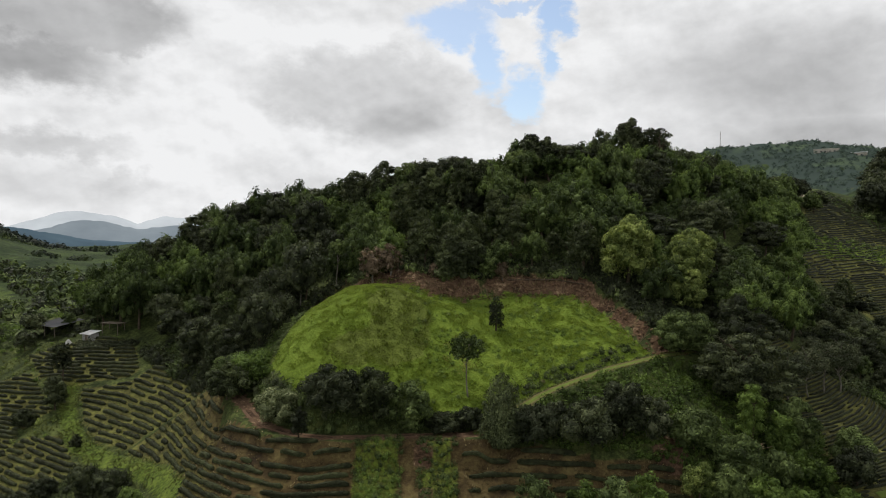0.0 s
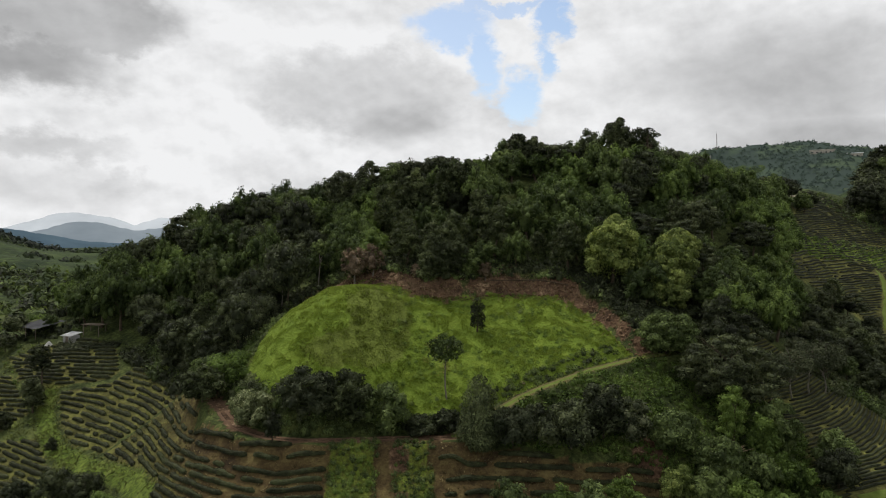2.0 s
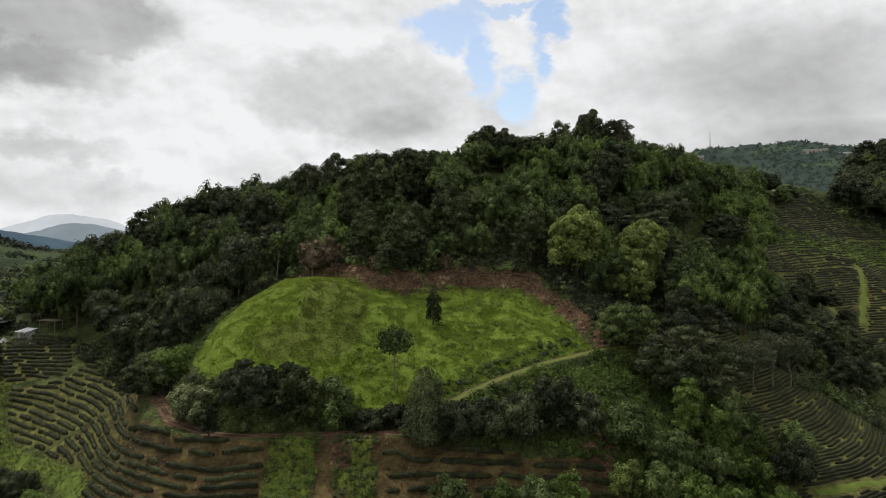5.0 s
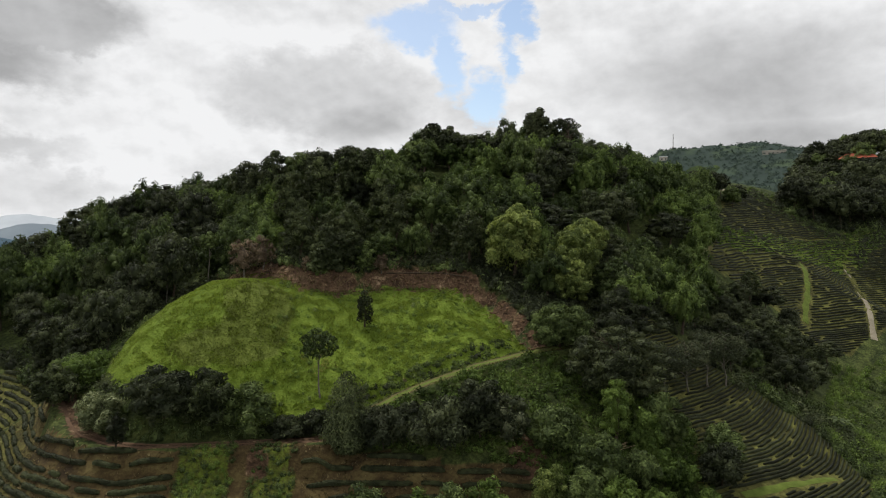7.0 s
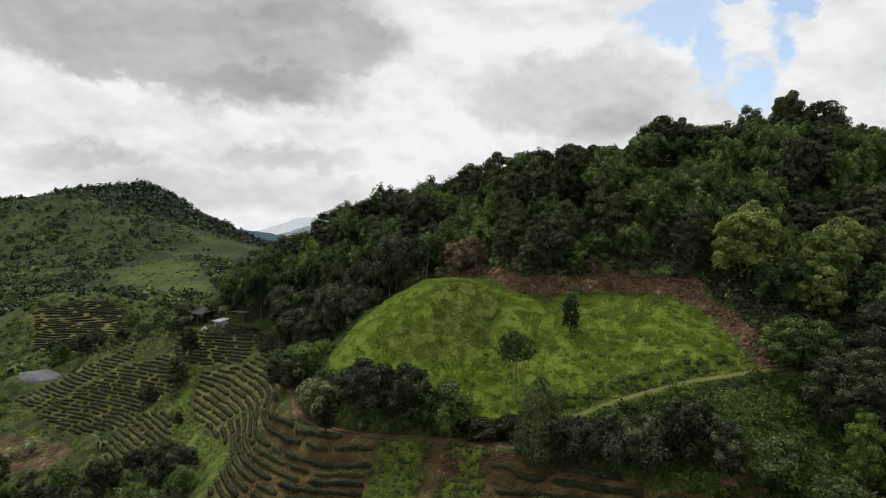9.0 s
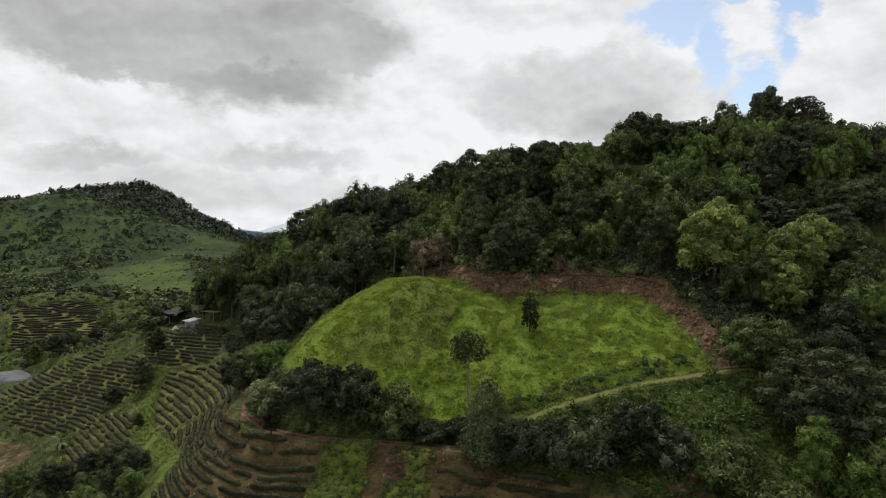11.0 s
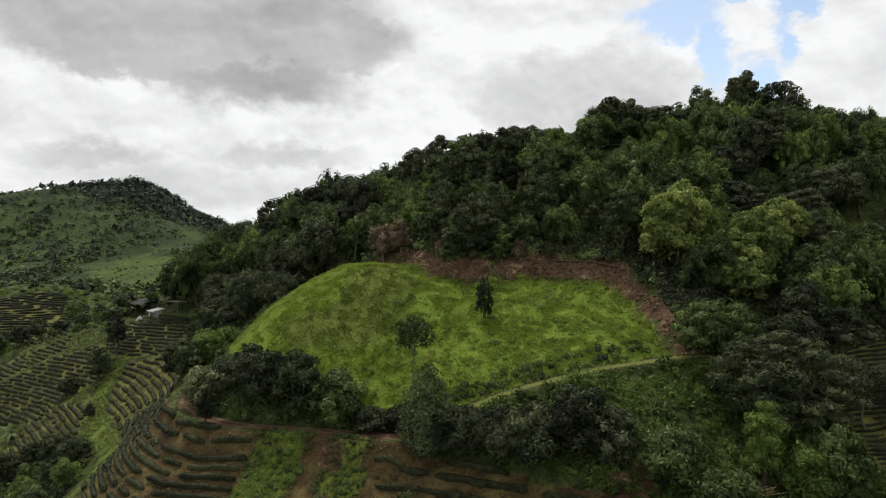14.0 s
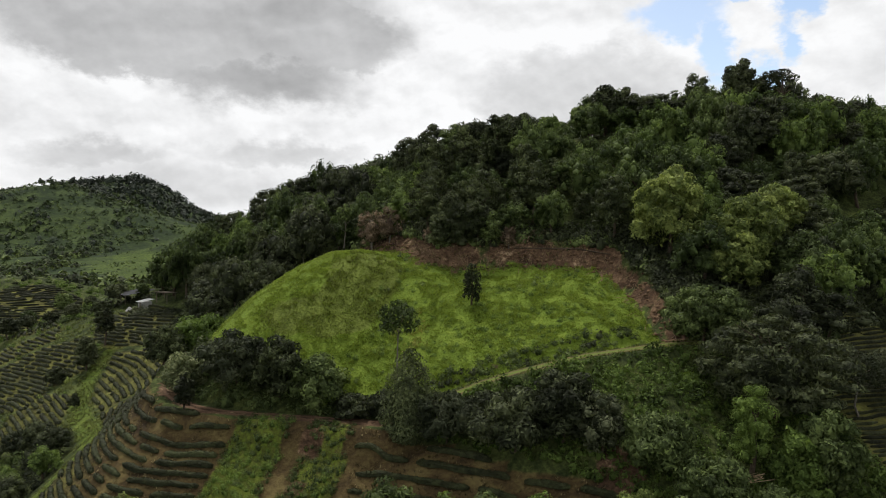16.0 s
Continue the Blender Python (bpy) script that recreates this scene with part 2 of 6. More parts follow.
LEAF_GREY = leaf_material("grey_green_leaves", (0.030, 0.042, 0.022), (0.068, 0.084, 0.040), (0.115, 0.128, 0.066))
LEAF_DRY = leaf_material("dry_leaves", (0.090, 0.064, 0.040), (0.180, 0.128, 0.080), (0.280, 0.205, 0.130))
LEAF_BAMBOO = leaf_material("bamboo_leaves", (0.040, 0.066, 0.017), (0.104, 0.164, 0.036), (0.180, 0.250, 0.056), 0.3)
LEAF_BAMBOO_DARK = leaf_material("dark_bamboo_leaves", (0.030, 0.048, 0.015), (0.066, 0.102, 0.028), (0.126, 0.172, 0.046), 0.28)
LEAF_CREEPER = leaf_material("creeper_leaves", (0.026, 0.036, 0.015), (0.062, 0.080, 0.032), (0.120, 0.145, 0.056), 0.2)
LEAF_TEA = leaf_material("tea_leaves", (0.024, 0.028, 0.011), (0.039, 0.046, 0.017), (0.054, 0.064, 0.023), 0.1, 1.2)
SHORT_GRASS = leaf_material("short_grass", (0.125, 0.150, 0.034), (0.160, 0.188, 0.042), (0.170, 0.192, 0.050), 0.25, 0.5)
DRY_GRASS = leaf_material("dry_grass", (0.085, 0.065, 0.028), (0.170, 0.135, 0.060), (0.280, 0.230, 0.115), 0.2, 0.6)
GRASS = leaf_material("tall_grass", (0.430, 0.610, 0.056), (0.280, 0.385, 0.042), (0.160, 0.205, 0.030), 0.4, 0.9)
OLIVE_GRASS = leaf_material("olive_grass", (0.150, 0.185, 0.034), (0.165, 0.200, 0.038), (0.150, 0.172, 0.038), 0.3, 0.9)
MAIZE = leaf_material("yellow_stalks", (0.160, 0.160, 0.036), (0.270, 0.270, 0.060), (0.380, 0.360, 0.110), 0.3, 0.6)
# Distance haze is put into both leaf colours: little contrast, and bluish in the second.
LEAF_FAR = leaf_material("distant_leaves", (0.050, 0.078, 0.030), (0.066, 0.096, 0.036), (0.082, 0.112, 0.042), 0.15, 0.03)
LEAF_HAZE = leaf_material("bluish_distant_leaves", (0.024, 0.034, 0.027), (0.031, 0.043, 0.031), (0.039, 0.052, 0.035), 0.1, 0.03)
BARK = bark_material("brown_bark", (0.035, 0.026, 0.018), (0.110, 0.085, 0.060))
BARK_PALE = bark_material("pale_bark", (0.085, 0.075, 0.060), (0.210, 0.190, 0.160))

# ---- the lie of the land ----
# near landforms: centre x, y, spread, height (hollows: minus)
HILLS = [
    (220, 100, 60, -19.8), (10, 160, 40, 31.1), (140, 80, 40, -11.7), (-70, 270, 40, -15.2), (-60, 180, 27, 10.0), (-80, 60, 27, -14.8),
    (80, 190, 27, 13.5), (20, 30, 27, -10.1), (120, 240, 27, 19.8), (100, 120, 27, -8.0), (80, 20, 27, -18.5), (70, 160, 18, 5.9),
    (10, 160, 18, 6.1), (-50, 170, 18, 7.5), (110, 150, 18, -6.7), (-90, 150, 18, 8.8),
]
KNOLLS = [
    (30, 100, 18, 3.6), (50, 170, 18, 6.7), (-160, 180, 18, 12.1), (160, 190, 18, -17.1), (90, 220, 18, 8.8), (150, 260, 18, 6.3),
    (-80, 60, 12, 9.1), (20, 70, 12, -9.2), (-80, 150, 12, -4.4), (-20, 80, 12, 4.7), (50, 120, 12, 4.8), (0, 170, 12, -5.4),
    (-10, 110, 12, 6.1), (-20, 100, 12, 7.8), (20, 80, 12, 7.1), (-60, 100, 12, 1.5), (-71, 138, 9, 3.2),
]
FAR_HILLS = [
    (-745, 850, 100, 98), (-700, 560, 120, 42), (-470, 470, 80, 44), (-330, 430, 45, 6), (-900, 600, 160, 48),
    (720, 1720, 200, 126), (1100, 1800, 260, 150), (900, 1500, 160, 60), (650, 1725, 60, 46), (1060, 1600, 120, 18), (-300, 1500, 300, 20), (215, 300, 32, 32),
]
ROAD = [(-31, 99, 9.3), (-29, 95.5, 8.5), (-27, 92.3, 7.9), (-25.3, 89.3, 7.3), (-22.5, 86.3, 6.7), (-18.4, 84.0, 6.2), (-14.2, 83.5, 6.0), (-9.4, 84.3, 5.8), (-3.2, 85.9, 5.6), (4, 86.2, 5.6)]
TRACK = [(4, 86.2, 5.6), (10.6, 89.8, 8.4), (13.5, 91.4, 9.6), (16.6, 92.5, 10.6), (23.5, 95.5, 12.3), (31.5, 99.2, 13.4), (37, 101.5, 13.8)]
GREEN_PATH = [(-67.9, 123.7), (-66.1, 118.9), (-61.9, 112.4), (-57.8, 107.1), (-51.9, 101.8), (-45.7, 97.1), (-38.4, 90.6), (-34.2, 84.8), (-33.4, 80.9), (-34, 72)]
BANK = [(-27, 118), (-19, 121.5), (-13, 120.5), (-7, 118.5), (-1, 114.5), (7, 116), (16, 117.5), (24, 117), (28.5, 111), (31.2, 105), (33, 101)]
CLEARING = [(-25, 97), (-23.5, 106), (-20, 119), (-12, 120), (-7, 118), (-1, 113.5), (7, 115), (16, 116.5), (24, 116), (28, 109), (31, 101), (23.5, 97), (16, 94), (10, 91.5), (4, 89.5), (-4, 88.5), (-13, 88), (-20, 90.5)]
LATTICE = np.random.RandomState(5).rand(64, 64)


def value_noise(x, y, size):
    """Smooth random field, 0 to 1, with lumps about size metres wide."""
    x, y = np.asarray(x, float) / size, np.asarray(y, float) / size
    i, j = np.floor(x).astype(int), np.floor(y).astype(int)
    u, v = x - i, y - j
    u, v = u * u * (3 - 2 * u), v * v * (3 - 2 * v)
    f = lambda p, q: LATTICE[p % 64, q % 64]
    return (f(i, j) * (1 - u) + f(i + 1, j) * u) * (1 - v) + (f(i, j + 1) * (1 - u) + f(i + 1, j + 1) * u) * v


def along(x, y, line):
    """Distance to a polyline, the height of the line at the nearest place, and the side (left of the way: plus)."""
    x, y = np.asarray(x, float), np.asarray(y, float)
    best, height, side = np.full(x.shape, 1e9), np.zeros(x.shape), np.zeros(x.shape)
    for p, q in zip(line, line[1:]):
        dx, dy = q[0] - p[0], q[1] - p[1]
        s = np.clip(((x - p[0]) * dx + (y - p[1]) * dy) / (dx * dx + dy * dy), 0, 1)
        d = np.hypot(x - p[0] - s * dx, y - p[1] - s * dy)
        near = d < best
        best = np.where(near, d, best)
        side = np.where(near, np.sign(dx * (y - p[1]) - dy * (x - p[0])), side)
        if len(p) > 2:
            height = np.where(near, p[2] + s * (q[2] - p[2]), height)
    return best, height, side


def inside(x, y, poly):
    x, y = np.asarray(x, float), np.asarray(y, float)
    hit = np.zeros(x.shape, bool)
    for (x0, y0, *_), (x1, y1, *_) in zip(poly, poly[1:] + poly[:1]):
        if y0 != y1:
            hit ^= ((y0 > y) != (y1 > y)) & (x < (x1 - x0) * (y - y0) / (y1 - y0) + x0)
    return hit


def smooth(v, low, high):
    s = np.clip((np.asarray(v, float) - low) / (high - low), 0, 1)
    return s * s * (3 - 2 * s)


def bare_land(x, y):
    x, y = np.asarray(x, float), np.asarray(y, float)
    ramp_x, ramp_y = 260 * np.tanh(x / 260), np.where(y > 200, 200 + 120 * np.tanh((y - 200) / 120), np.maximum(y, -20))
    h = -15.685 + 0.07383 * ramp_x + 0.14756 * ramp_y
    for cx, cy, s, k in HILLS + KNOLLS + FAR_HILLS:
        h = h + k * np.exp(-((x - cx) ** 2 + (y - cy) ** 2) / (2 * s * s))
    return h


def ground(x, y):
    """Height of the ground, with the cut bank, the benched roads and the roughness of the soil."""
    x, y = np.asarray(x, float), np.asarray(y, float)
    h = bare_land(x, y)
    far = smooth(np.hypot(x, y - 100), 150, 400)
    d, _, side = along(x, y, BANK)
    h = h + np.where(side > 0, 1.0, -1.0) * smooth(d, 0, 1.0) * (1 - smooth(d, 1.5, 9.0)) * 1.0
    h = h + (value_noise(x, y, 4.0) - 0.5) * 0.5 + (value_noise(x + 9, y, 1.6) - 0.5) * 0.22 + (value_noise(x, y + 30, 14) - 0.5) * 1.0
    h = h + far * ((value_noise(x, y, 60) - 0.5) * 14 + (value_noise(x, y, 25) - 0.5) * 5 + (value_noise(x + 70, y, 170) - 0.5) * 22)
    h = h + (-2.3 - h) * (1 - smooth(np.hypot(x + 116, (y - 131) * 1.3), 7.0, 11.0))
    for line, half in ((ROAD, 1.5), (TRACK, 1.4)):
        d, level, _ = along(x, y, line)
        h = h + (level - h) * (1 - smooth(d, half, half + 2.2))
    return h


def spread(low, high, start, end, step, grow):
    """Grid lines: even steps from start to end, then wider and wider out to low and high."""
    lines = list(np.arange(start, end + step / 2, step))
    s = step
    while lines[-1] < high:
        s *= grow
        lines.append(lines[-1] + s)
    s = step
    while lines[0] > low:
        s *= grow
        lines.insert(0, lines[0] - s)
    return np.array(lines)


def net(name, verts, faces, material, smooth_faces=False):
    """A mesh from arrays: verts (n, 3) and faces (m, 3 or 4)."""
    mesh = bpy.data.meshes.new(name)
    verts, faces = np.asarray(verts, np.float32), np.asarray(faces, np.int32)
    mesh.vertices.add(len(verts))
    mesh.vertices.foreach_set("co", verts.ravel())
    k = faces.shape[1]
    mesh.loops.add(faces.size)
    mesh.loops.foreach_set("vertex_index", faces.ravel())
    mesh.polygons.add(len(faces))
    mesh.polygons.foreach_set("loop_start", np.arange(0, faces.size, k, dtype=np.int32))
    mesh.polygons.foreach_set("loop_total", np.full(len(faces), k, np.int32))
    if smooth_faces:
        mesh.polygons.foreach_set("use_smooth", np.ones(len(faces), bool))
    mesh.update(calc_edges=True)
    mesh.materials.append(material)
    return mesh


def grid_faces(nx, ny):
    """Faces of a grid whose vertices run along x first."""
    i = np.arange((ny - 1) * nx).reshape(ny - 1, nx)[:, :-1].ravel()
    return np.stack([i, i + 1, i + nx + 1, i + nx], 1)


TEA_FIELDS = {
    "front": ([(-31.5, 98), (-30, 92), (-29.5, 90), (-27, 88), (-24.5, 85.2), (-20, 82.6), (-14.5, 81.8), (-10.8, 82), (-10.5, 69), (-22, 69), (-31, 73), (-32, 79), (-32.5, 84.5), (-37, 91.5), (-44, 98), (-47, 101), (-38, 110), (-33, 104)], 0.96),
    "front_right": ([(2, 84.2), (10, 84.5), (20, 82), (28, 82), (30, 76), (10, 72), (3.5, 76)], 1.2),
    "hollow": ([(-65.5, 122.5), (-56, 122.5), (-52, 129), (-45, 121), (-38.5, 111), (-47.5, 101.5), (-54, 106), (-60, 113)], 1.0),
    "hut": ([(-84, 137.5), (-79, 138.5), (-61, 134.5), (-56.5, 126), (-57, 124), (-69, 124.5), (-76, 128)], 0.95),
    "shoulder": ([(-89, 130.5), (-79, 130), (-68.5, 118.5), (-71.5, 115), (-70.5, 108), (-84, 108.5), (-98, 114.5), (-96, 122.5)], 0.95),
    "gully": ([(-72.3, 107), (-69.5, 112), (-63, 111), (-54.5, 100.5), (-56, 96), (-66, 98)], 0.98),
    "shoulder_back": ([(-89.5, 132.5), (-97, 124), (-99.5, 115.5), (-112, 121), (-104, 133), (-95, 138)], 0.98),
    "far_left": ([(-159, 167), (-146, 182), (-134, 182), (-96, 139), (-109, 137.5), (-144, 154)], 1.16),
    "far_right": ([(84, 164), (97, 186), (118, 219), (128, 230), (136, 238), (138, 226), (147, 222), (165, 226), (185, 238), (170, 200), (135, 165), (107, 149), (98, 158), (80, 152)], 0.66),
    "right_low": ([(46.5, 99.5), (49, 106), (50.5, 113), (55, 113.5), (59, 110), (67.5, 107.5), (74, 103), (72, 88), (66, 80), (50, 74), (47, 82), (50, 90)], 0.46),
}
BARE_SPOTS = [(-2.5, 83, 1.6), (-2, 79, 1.4), (33, 103, 2.0), (31, 106, 1.8), (35, 100.5, 2.0), (28, 83, 3.0)]
RED_FIELD = [(-101, 109.5), (-81, 106.5), (-75.5, 102.5), (-82, 98.5), (-101, 99)]
WEED_STRIPS = [[(-10.5, 83.2), (-5, 84.3), (-5, 66), (-10.5, 66)], [(-3, 84.6), (1.5, 84.8), (2.5, 66), (-3, 66)]]


OLIVE_PATCH = [(-11.0, 99.6), (-11.5, 106), (-8, 112), (-3, 111.5), (-2.2, 105.8), (-1.6, 101.5), (-3.3, 96.6), (-8, 94), (-14, 93.5), (-17, 97)]
MAIZE_PATCH = [(-0.6, 100.5), (3.3, 101.8), (5.0, 97.5), (1.3, 96.0)]

VALLEY_FIELD = [(-340, 418), (-280, 378), (-227, 334), (-180, 280), (-150, 246), (-170, 243), (-193, 246), (-232, 270), (-290, 345), (-325, 393)]

SWATH = [(94, 180), (107.8, 190.5), (127.4, 202.5), (160, 225), (189, 244), (177, 228.5), (150, 206), (125.4, 190.3), (105, 178.1), (90.5, 169.6)]
PALE_PATH = [(147, 208.4), (148.2, 204.5), (145.7, 197.1), (137, 183), (126.0, 164.5), (121, 156)]
GRASS_PATH = [(122.1, 186.5), (118.4, 177.8), (113.6, 169.6), (109.5, 163.8), (106, 158)]
DIRT_PATH = [(87.2, 166.5), (82, 158), (77.2, 151.5), (71.4, 145.0), (66, 139)]
LOW_PATH = [(51.5, 80), (58.9, 83.3), (66.7, 86.9)]


def build_ground():
    xs = spread(-4700, 4700, -108, 92, 0.8, 1.075)
    ys = spread(-1500, 4800, 66, 136, 0.75, 1.07)
    gx, gy = np.meshgrid(xs, ys)
    x, y = gx.ravel(), gy.ravel()
    mesh = net("ground", np.stack([x, y, ground(x, y)], 1), grid_faces(len(xs), len(ys)), GROUND, True)

    def zone(name, values):
        mesh.attributes.new(name, "FLOAT", "POINT").data.foreach_set("value", np.asarray(values, np.float32))

    tea = np.zeros(x.shape)
    for poly, _ in TEA_FIELDS.values():
        tea = np.maximum(tea, inside(x, y, poly))
    tea = np.maximum(tea, inside(x, y, [(-11, 84.6), (3, 85), (3, 66), (-11, 66)]))
    path_d = along(x, y, GREEN_PATH)[0]
    lawn = np.maximum(inside(x, y, CLEARING) * 1.0, 0.5 * (1 - smooth(path_d, 1.2, 2.4)))
    lawn = np.maximum(lawn, 0.41 * inside(x, y, VALLEY_FIELD))
    for weedy in WEED_STRIPS:
        lawn = np.maximum(lawn, 0.52 * inside(x, y, weedy))
    lawn = np.maximum(lawn, 0.55 * inside(x, y, SWATH))
    verge = smooth(-x - 0.35 * (y - 90), 20, 44) + smooth(x, 42, 50)
    bank_d, _, side = along(x, y, BANK)
    bare = (1 - smooth(bank_d + 2.2 * (value_noise(x, y, 3.4) - 0.5) + 2.0 * (value_noise(x + 7, y, 1.5) - 0.5) + 0.7 * smooth(x, 25, 28) - 0.9 * (x < 26) * (side < 0) * smooth(value_noise(x, y + 20, 5.0), 0.3, 0.6), 0.5, 1.9)) * smooth(value_noise(x, y, 6), 0.1, 0.35)
    bare = np.maximum(bare, 0.9 - 0.9 * smooth(along(x, y, ROAD)[0] + 0.8 * (value_noise(x, y, 2.2) - 0.5), 0.7, 1.4))
    bare = np.maximum(bare, 0.5 * (1 - smooth(along(x, y, TRACK)[0], 1.0, 1.8)))
    for cx, cy, r in BARE_SPOTS:
        bare = np.maximum(bare, 1 - smooth(np.hypot(x - cx, y - cy), r * 0.5, r))
    bare = np.maximum(bare, 0.52 * inside(x, y, RED_FIELD))
    zone("tea", tea), zone("lawn", lawn), zone("bare", bare)
    zone("verge", verge)
    zone("olive", inside(x, y, OLIVE_PATCH))
    zone("far", smooth(np.hypot(x, y - 100), 170, 260))
    return tagged(new("ground", mesh), "hilly ground with scrub, terraced soil and bare red earth", "ground", kind="structure")


build_ground()

# ---- plants ----
def spray_cards(centres, normals, sizes, rng, droop=0.0, slim=0.42):
    """Leaf sprays: one pointed, tilted blade at each place."""
    n = len(centres)
    t = rng.normal(size=(n, 3))
    t[:, 2] -= droop
    t -= normals * (t * normals).sum(1, keepdims=True)
    t /= np.linalg.norm(t, axis=1, keepdims=True) + 1e-9
    b = np.cross(normals, t)
    s = sizes[:, None]
    v = np.stack([centres - t * s * 0.9 - b * s * slim, centres - t * s * 0.5 + b * s * slim * 1.1, centres + t * s + normals * s * 0.1], 1)
    i = np.arange(n) * 3
    return v.reshape(-1, 3), np.stack([i, i + 1, i + 2, i + 2], 1)


def lump(centre, radius, rng, rings=4, sides=6):
    """A rough closed lump of shaded inner foliage."""
    verts = [centre + (0, 0, radius[2])]
    for i in range(1, rings):
        a = math.pi * i / rings
        for j in range(sides):
            b = 2 * math.pi * (j + 0.5 * (i % 2)) / sides
            k = rng.uniform(0.8, 1.12)
            verts.append(centre + np.array([math.sin(a) * math.cos(b), math.sin(a) * math.sin(b), math.cos(a)]) * radius * k)
    verts.append(centre - (0, 0, radius[2]))
    last, faces = len(verts) - 1, []
    for j in range(sides):
        faces.append((0, 1 + j, 1 + (j + 1) % sides, 1 + (j + 1) % sides))
        for i in range(rings - 2):
            p, q = 1 + i * sides, 1 + (i + 1) * sides
            faces.append((p + j, q + j, q + (j + 1) % sides, p + (j + 1) % sides))
        p = 1 + (rings - 2) * sides
        faces.append((p + (j + 1) % sides, p + j, last, last))
    return np.array(verts), faces


def cores(centres, radii, rng, rings=4, sides=6):
    """Rough closed lumps, one for each lobe: the shaded leaf mass behind the outer sprays."""
    n = len(centres)
    unit = [(0.0, 0.0, 1.0)]
    for i in range(1, rings):
        a = math.pi * i / rings
        unit += [(math.sin(a) * math.cos(b), math.sin(a) * math.sin(b), math.cos(a)) for b in (2 * math.pi * (j + 0.5 * (i % 2)) / sides for j in range(sides))]
    unit = np.array(unit + [(0.0, 0.0, -1.0)])
    m = len(unit)
    v = centres[:, None, :] + unit[None] * radii[:, None, :] * rng.uniform(0.66, 1.14, (n, m, 1))
    faces = []
    for j in range(sides):
        k = (j + 1) % sides
        faces.append((0, 1 + j, 1 + k, 1 + k))
        faces += [(1 + i * sides + j, 1 + (i + 1) * sides + j, 1 + (i + 1) * sides + k, 1 + i * sides + k) for i in range(rings - 2)]
        p = 1 + (rings - 2) * sides
        faces.append((p + k, p + j, m - 1, m - 1))
    f = np.array(faces)[None] + (np.arange(n) * m)[:, None, None]
    return v.reshape(-1, 3), f.reshape(-1, 4)


def leafy(centres, radii, cards, size, rng, droop=0.0, slim=0.45, core=0.7, rough=0.42, up=0.35, low=0.75, extra=None):
    """Leaf sprays over the outside of a heap of lobes, with a closed leaf mass inside each lobe."""
    centres, radii = np.asarray(centres), np.asarray(radii)
    weight = radii[:, 0] * (radii[:, 0] + radii[:, 2])
    pick = rng.choice(len(centres), int(cards * 2.2), p=weight / weight.sum())
    d = rng.normal(size=(len(pick), 3))
    d[:, 2] += up
    d /= np.linalg.norm(d, axis=1, keepdims=True)
    under = d[:, 2] < -low
    d[under, 2] *= -0.3
    p = centres[pick] + d * radii[pick] * rng.uniform(0.84, 1.14, (len(pick), 1))
    buried = np.zeros(len(p), bool)
    for c, r in zip(centres, radii):
        buried |= (((p - c) / (r * 0.72)) ** 2).sum(1) < 1
    keep = np.flatnonzero(~buried)[:cards]
    p, d = p[keep], d[keep]
    nrm = d + rng.normal(scale=rough, size=d.shape)
    if extra is not None:
        p, nrm = np.concatenate([p, extra]), np.concatenate([nrm, rng.normal(size=extra.shape) + (0, 0, 0.8)])
    nrm /= np.linalg.norm(nrm, axis=1, keepdims=True)
    v, f = spray_cards(p, nrm, size * rng.uniform(0.55, 1.4, len(p)), rng, droop, slim)
    cv, cf = cores(centres, radii * core, rng, 3 if len(centres) > 30 else 4)
    return np.concatenate([v, cv]), np.concatenate([f, cf + len(v)])


def crown_shape(seed, wide, tall, lobes=9, cards=900, size=0.42, lobe=0.42, droop=0.0, slim=0.45, core=0.7, top_heavy=0.0, flat=1.0):
    """A crown of leafy lobes round the origin, wide across and tall high, centred on its middle. Returns verts and quads."""
    rng = np.random.RandomState(seed)
    rx, rz = wide / 2, tall / 2
    count = int(lobes * 1.7) + 6
    cen, rad = [], []
    for k in range(count):
        z = 1 - 1.62 * (k + 0.5) / count + rng.uniform(-0.1, 0.1)
        r = math.sqrt(max(0.02, 1 - min(1, z * z))) * (1 + top_heavy * z) * rng.uniform(0.62, 0.92)
        a = 2.4 * k + rng.uniform(-0.45, 0.45)
        s = lobe * rng.uniform(0.55, 1.05)
        cen.append((r * math.cos(a) * rx, r * math.sin(a) * rx, z * rz * 0.78 * rng.uniform(0.85, 1.08)))
        rad.append((rx * s, rx * s, min(rz, rx * min(flat, 1.0)) * s * rng.uniform(0.7, 1.0)))
    cen.append((0, 0, -0.05 * rz))
    rad.append((rx * 0.6, rx * 0.6, rz * 0.66))
    return leafy(cen, rad, cards, size, rng, droop, slim, core)


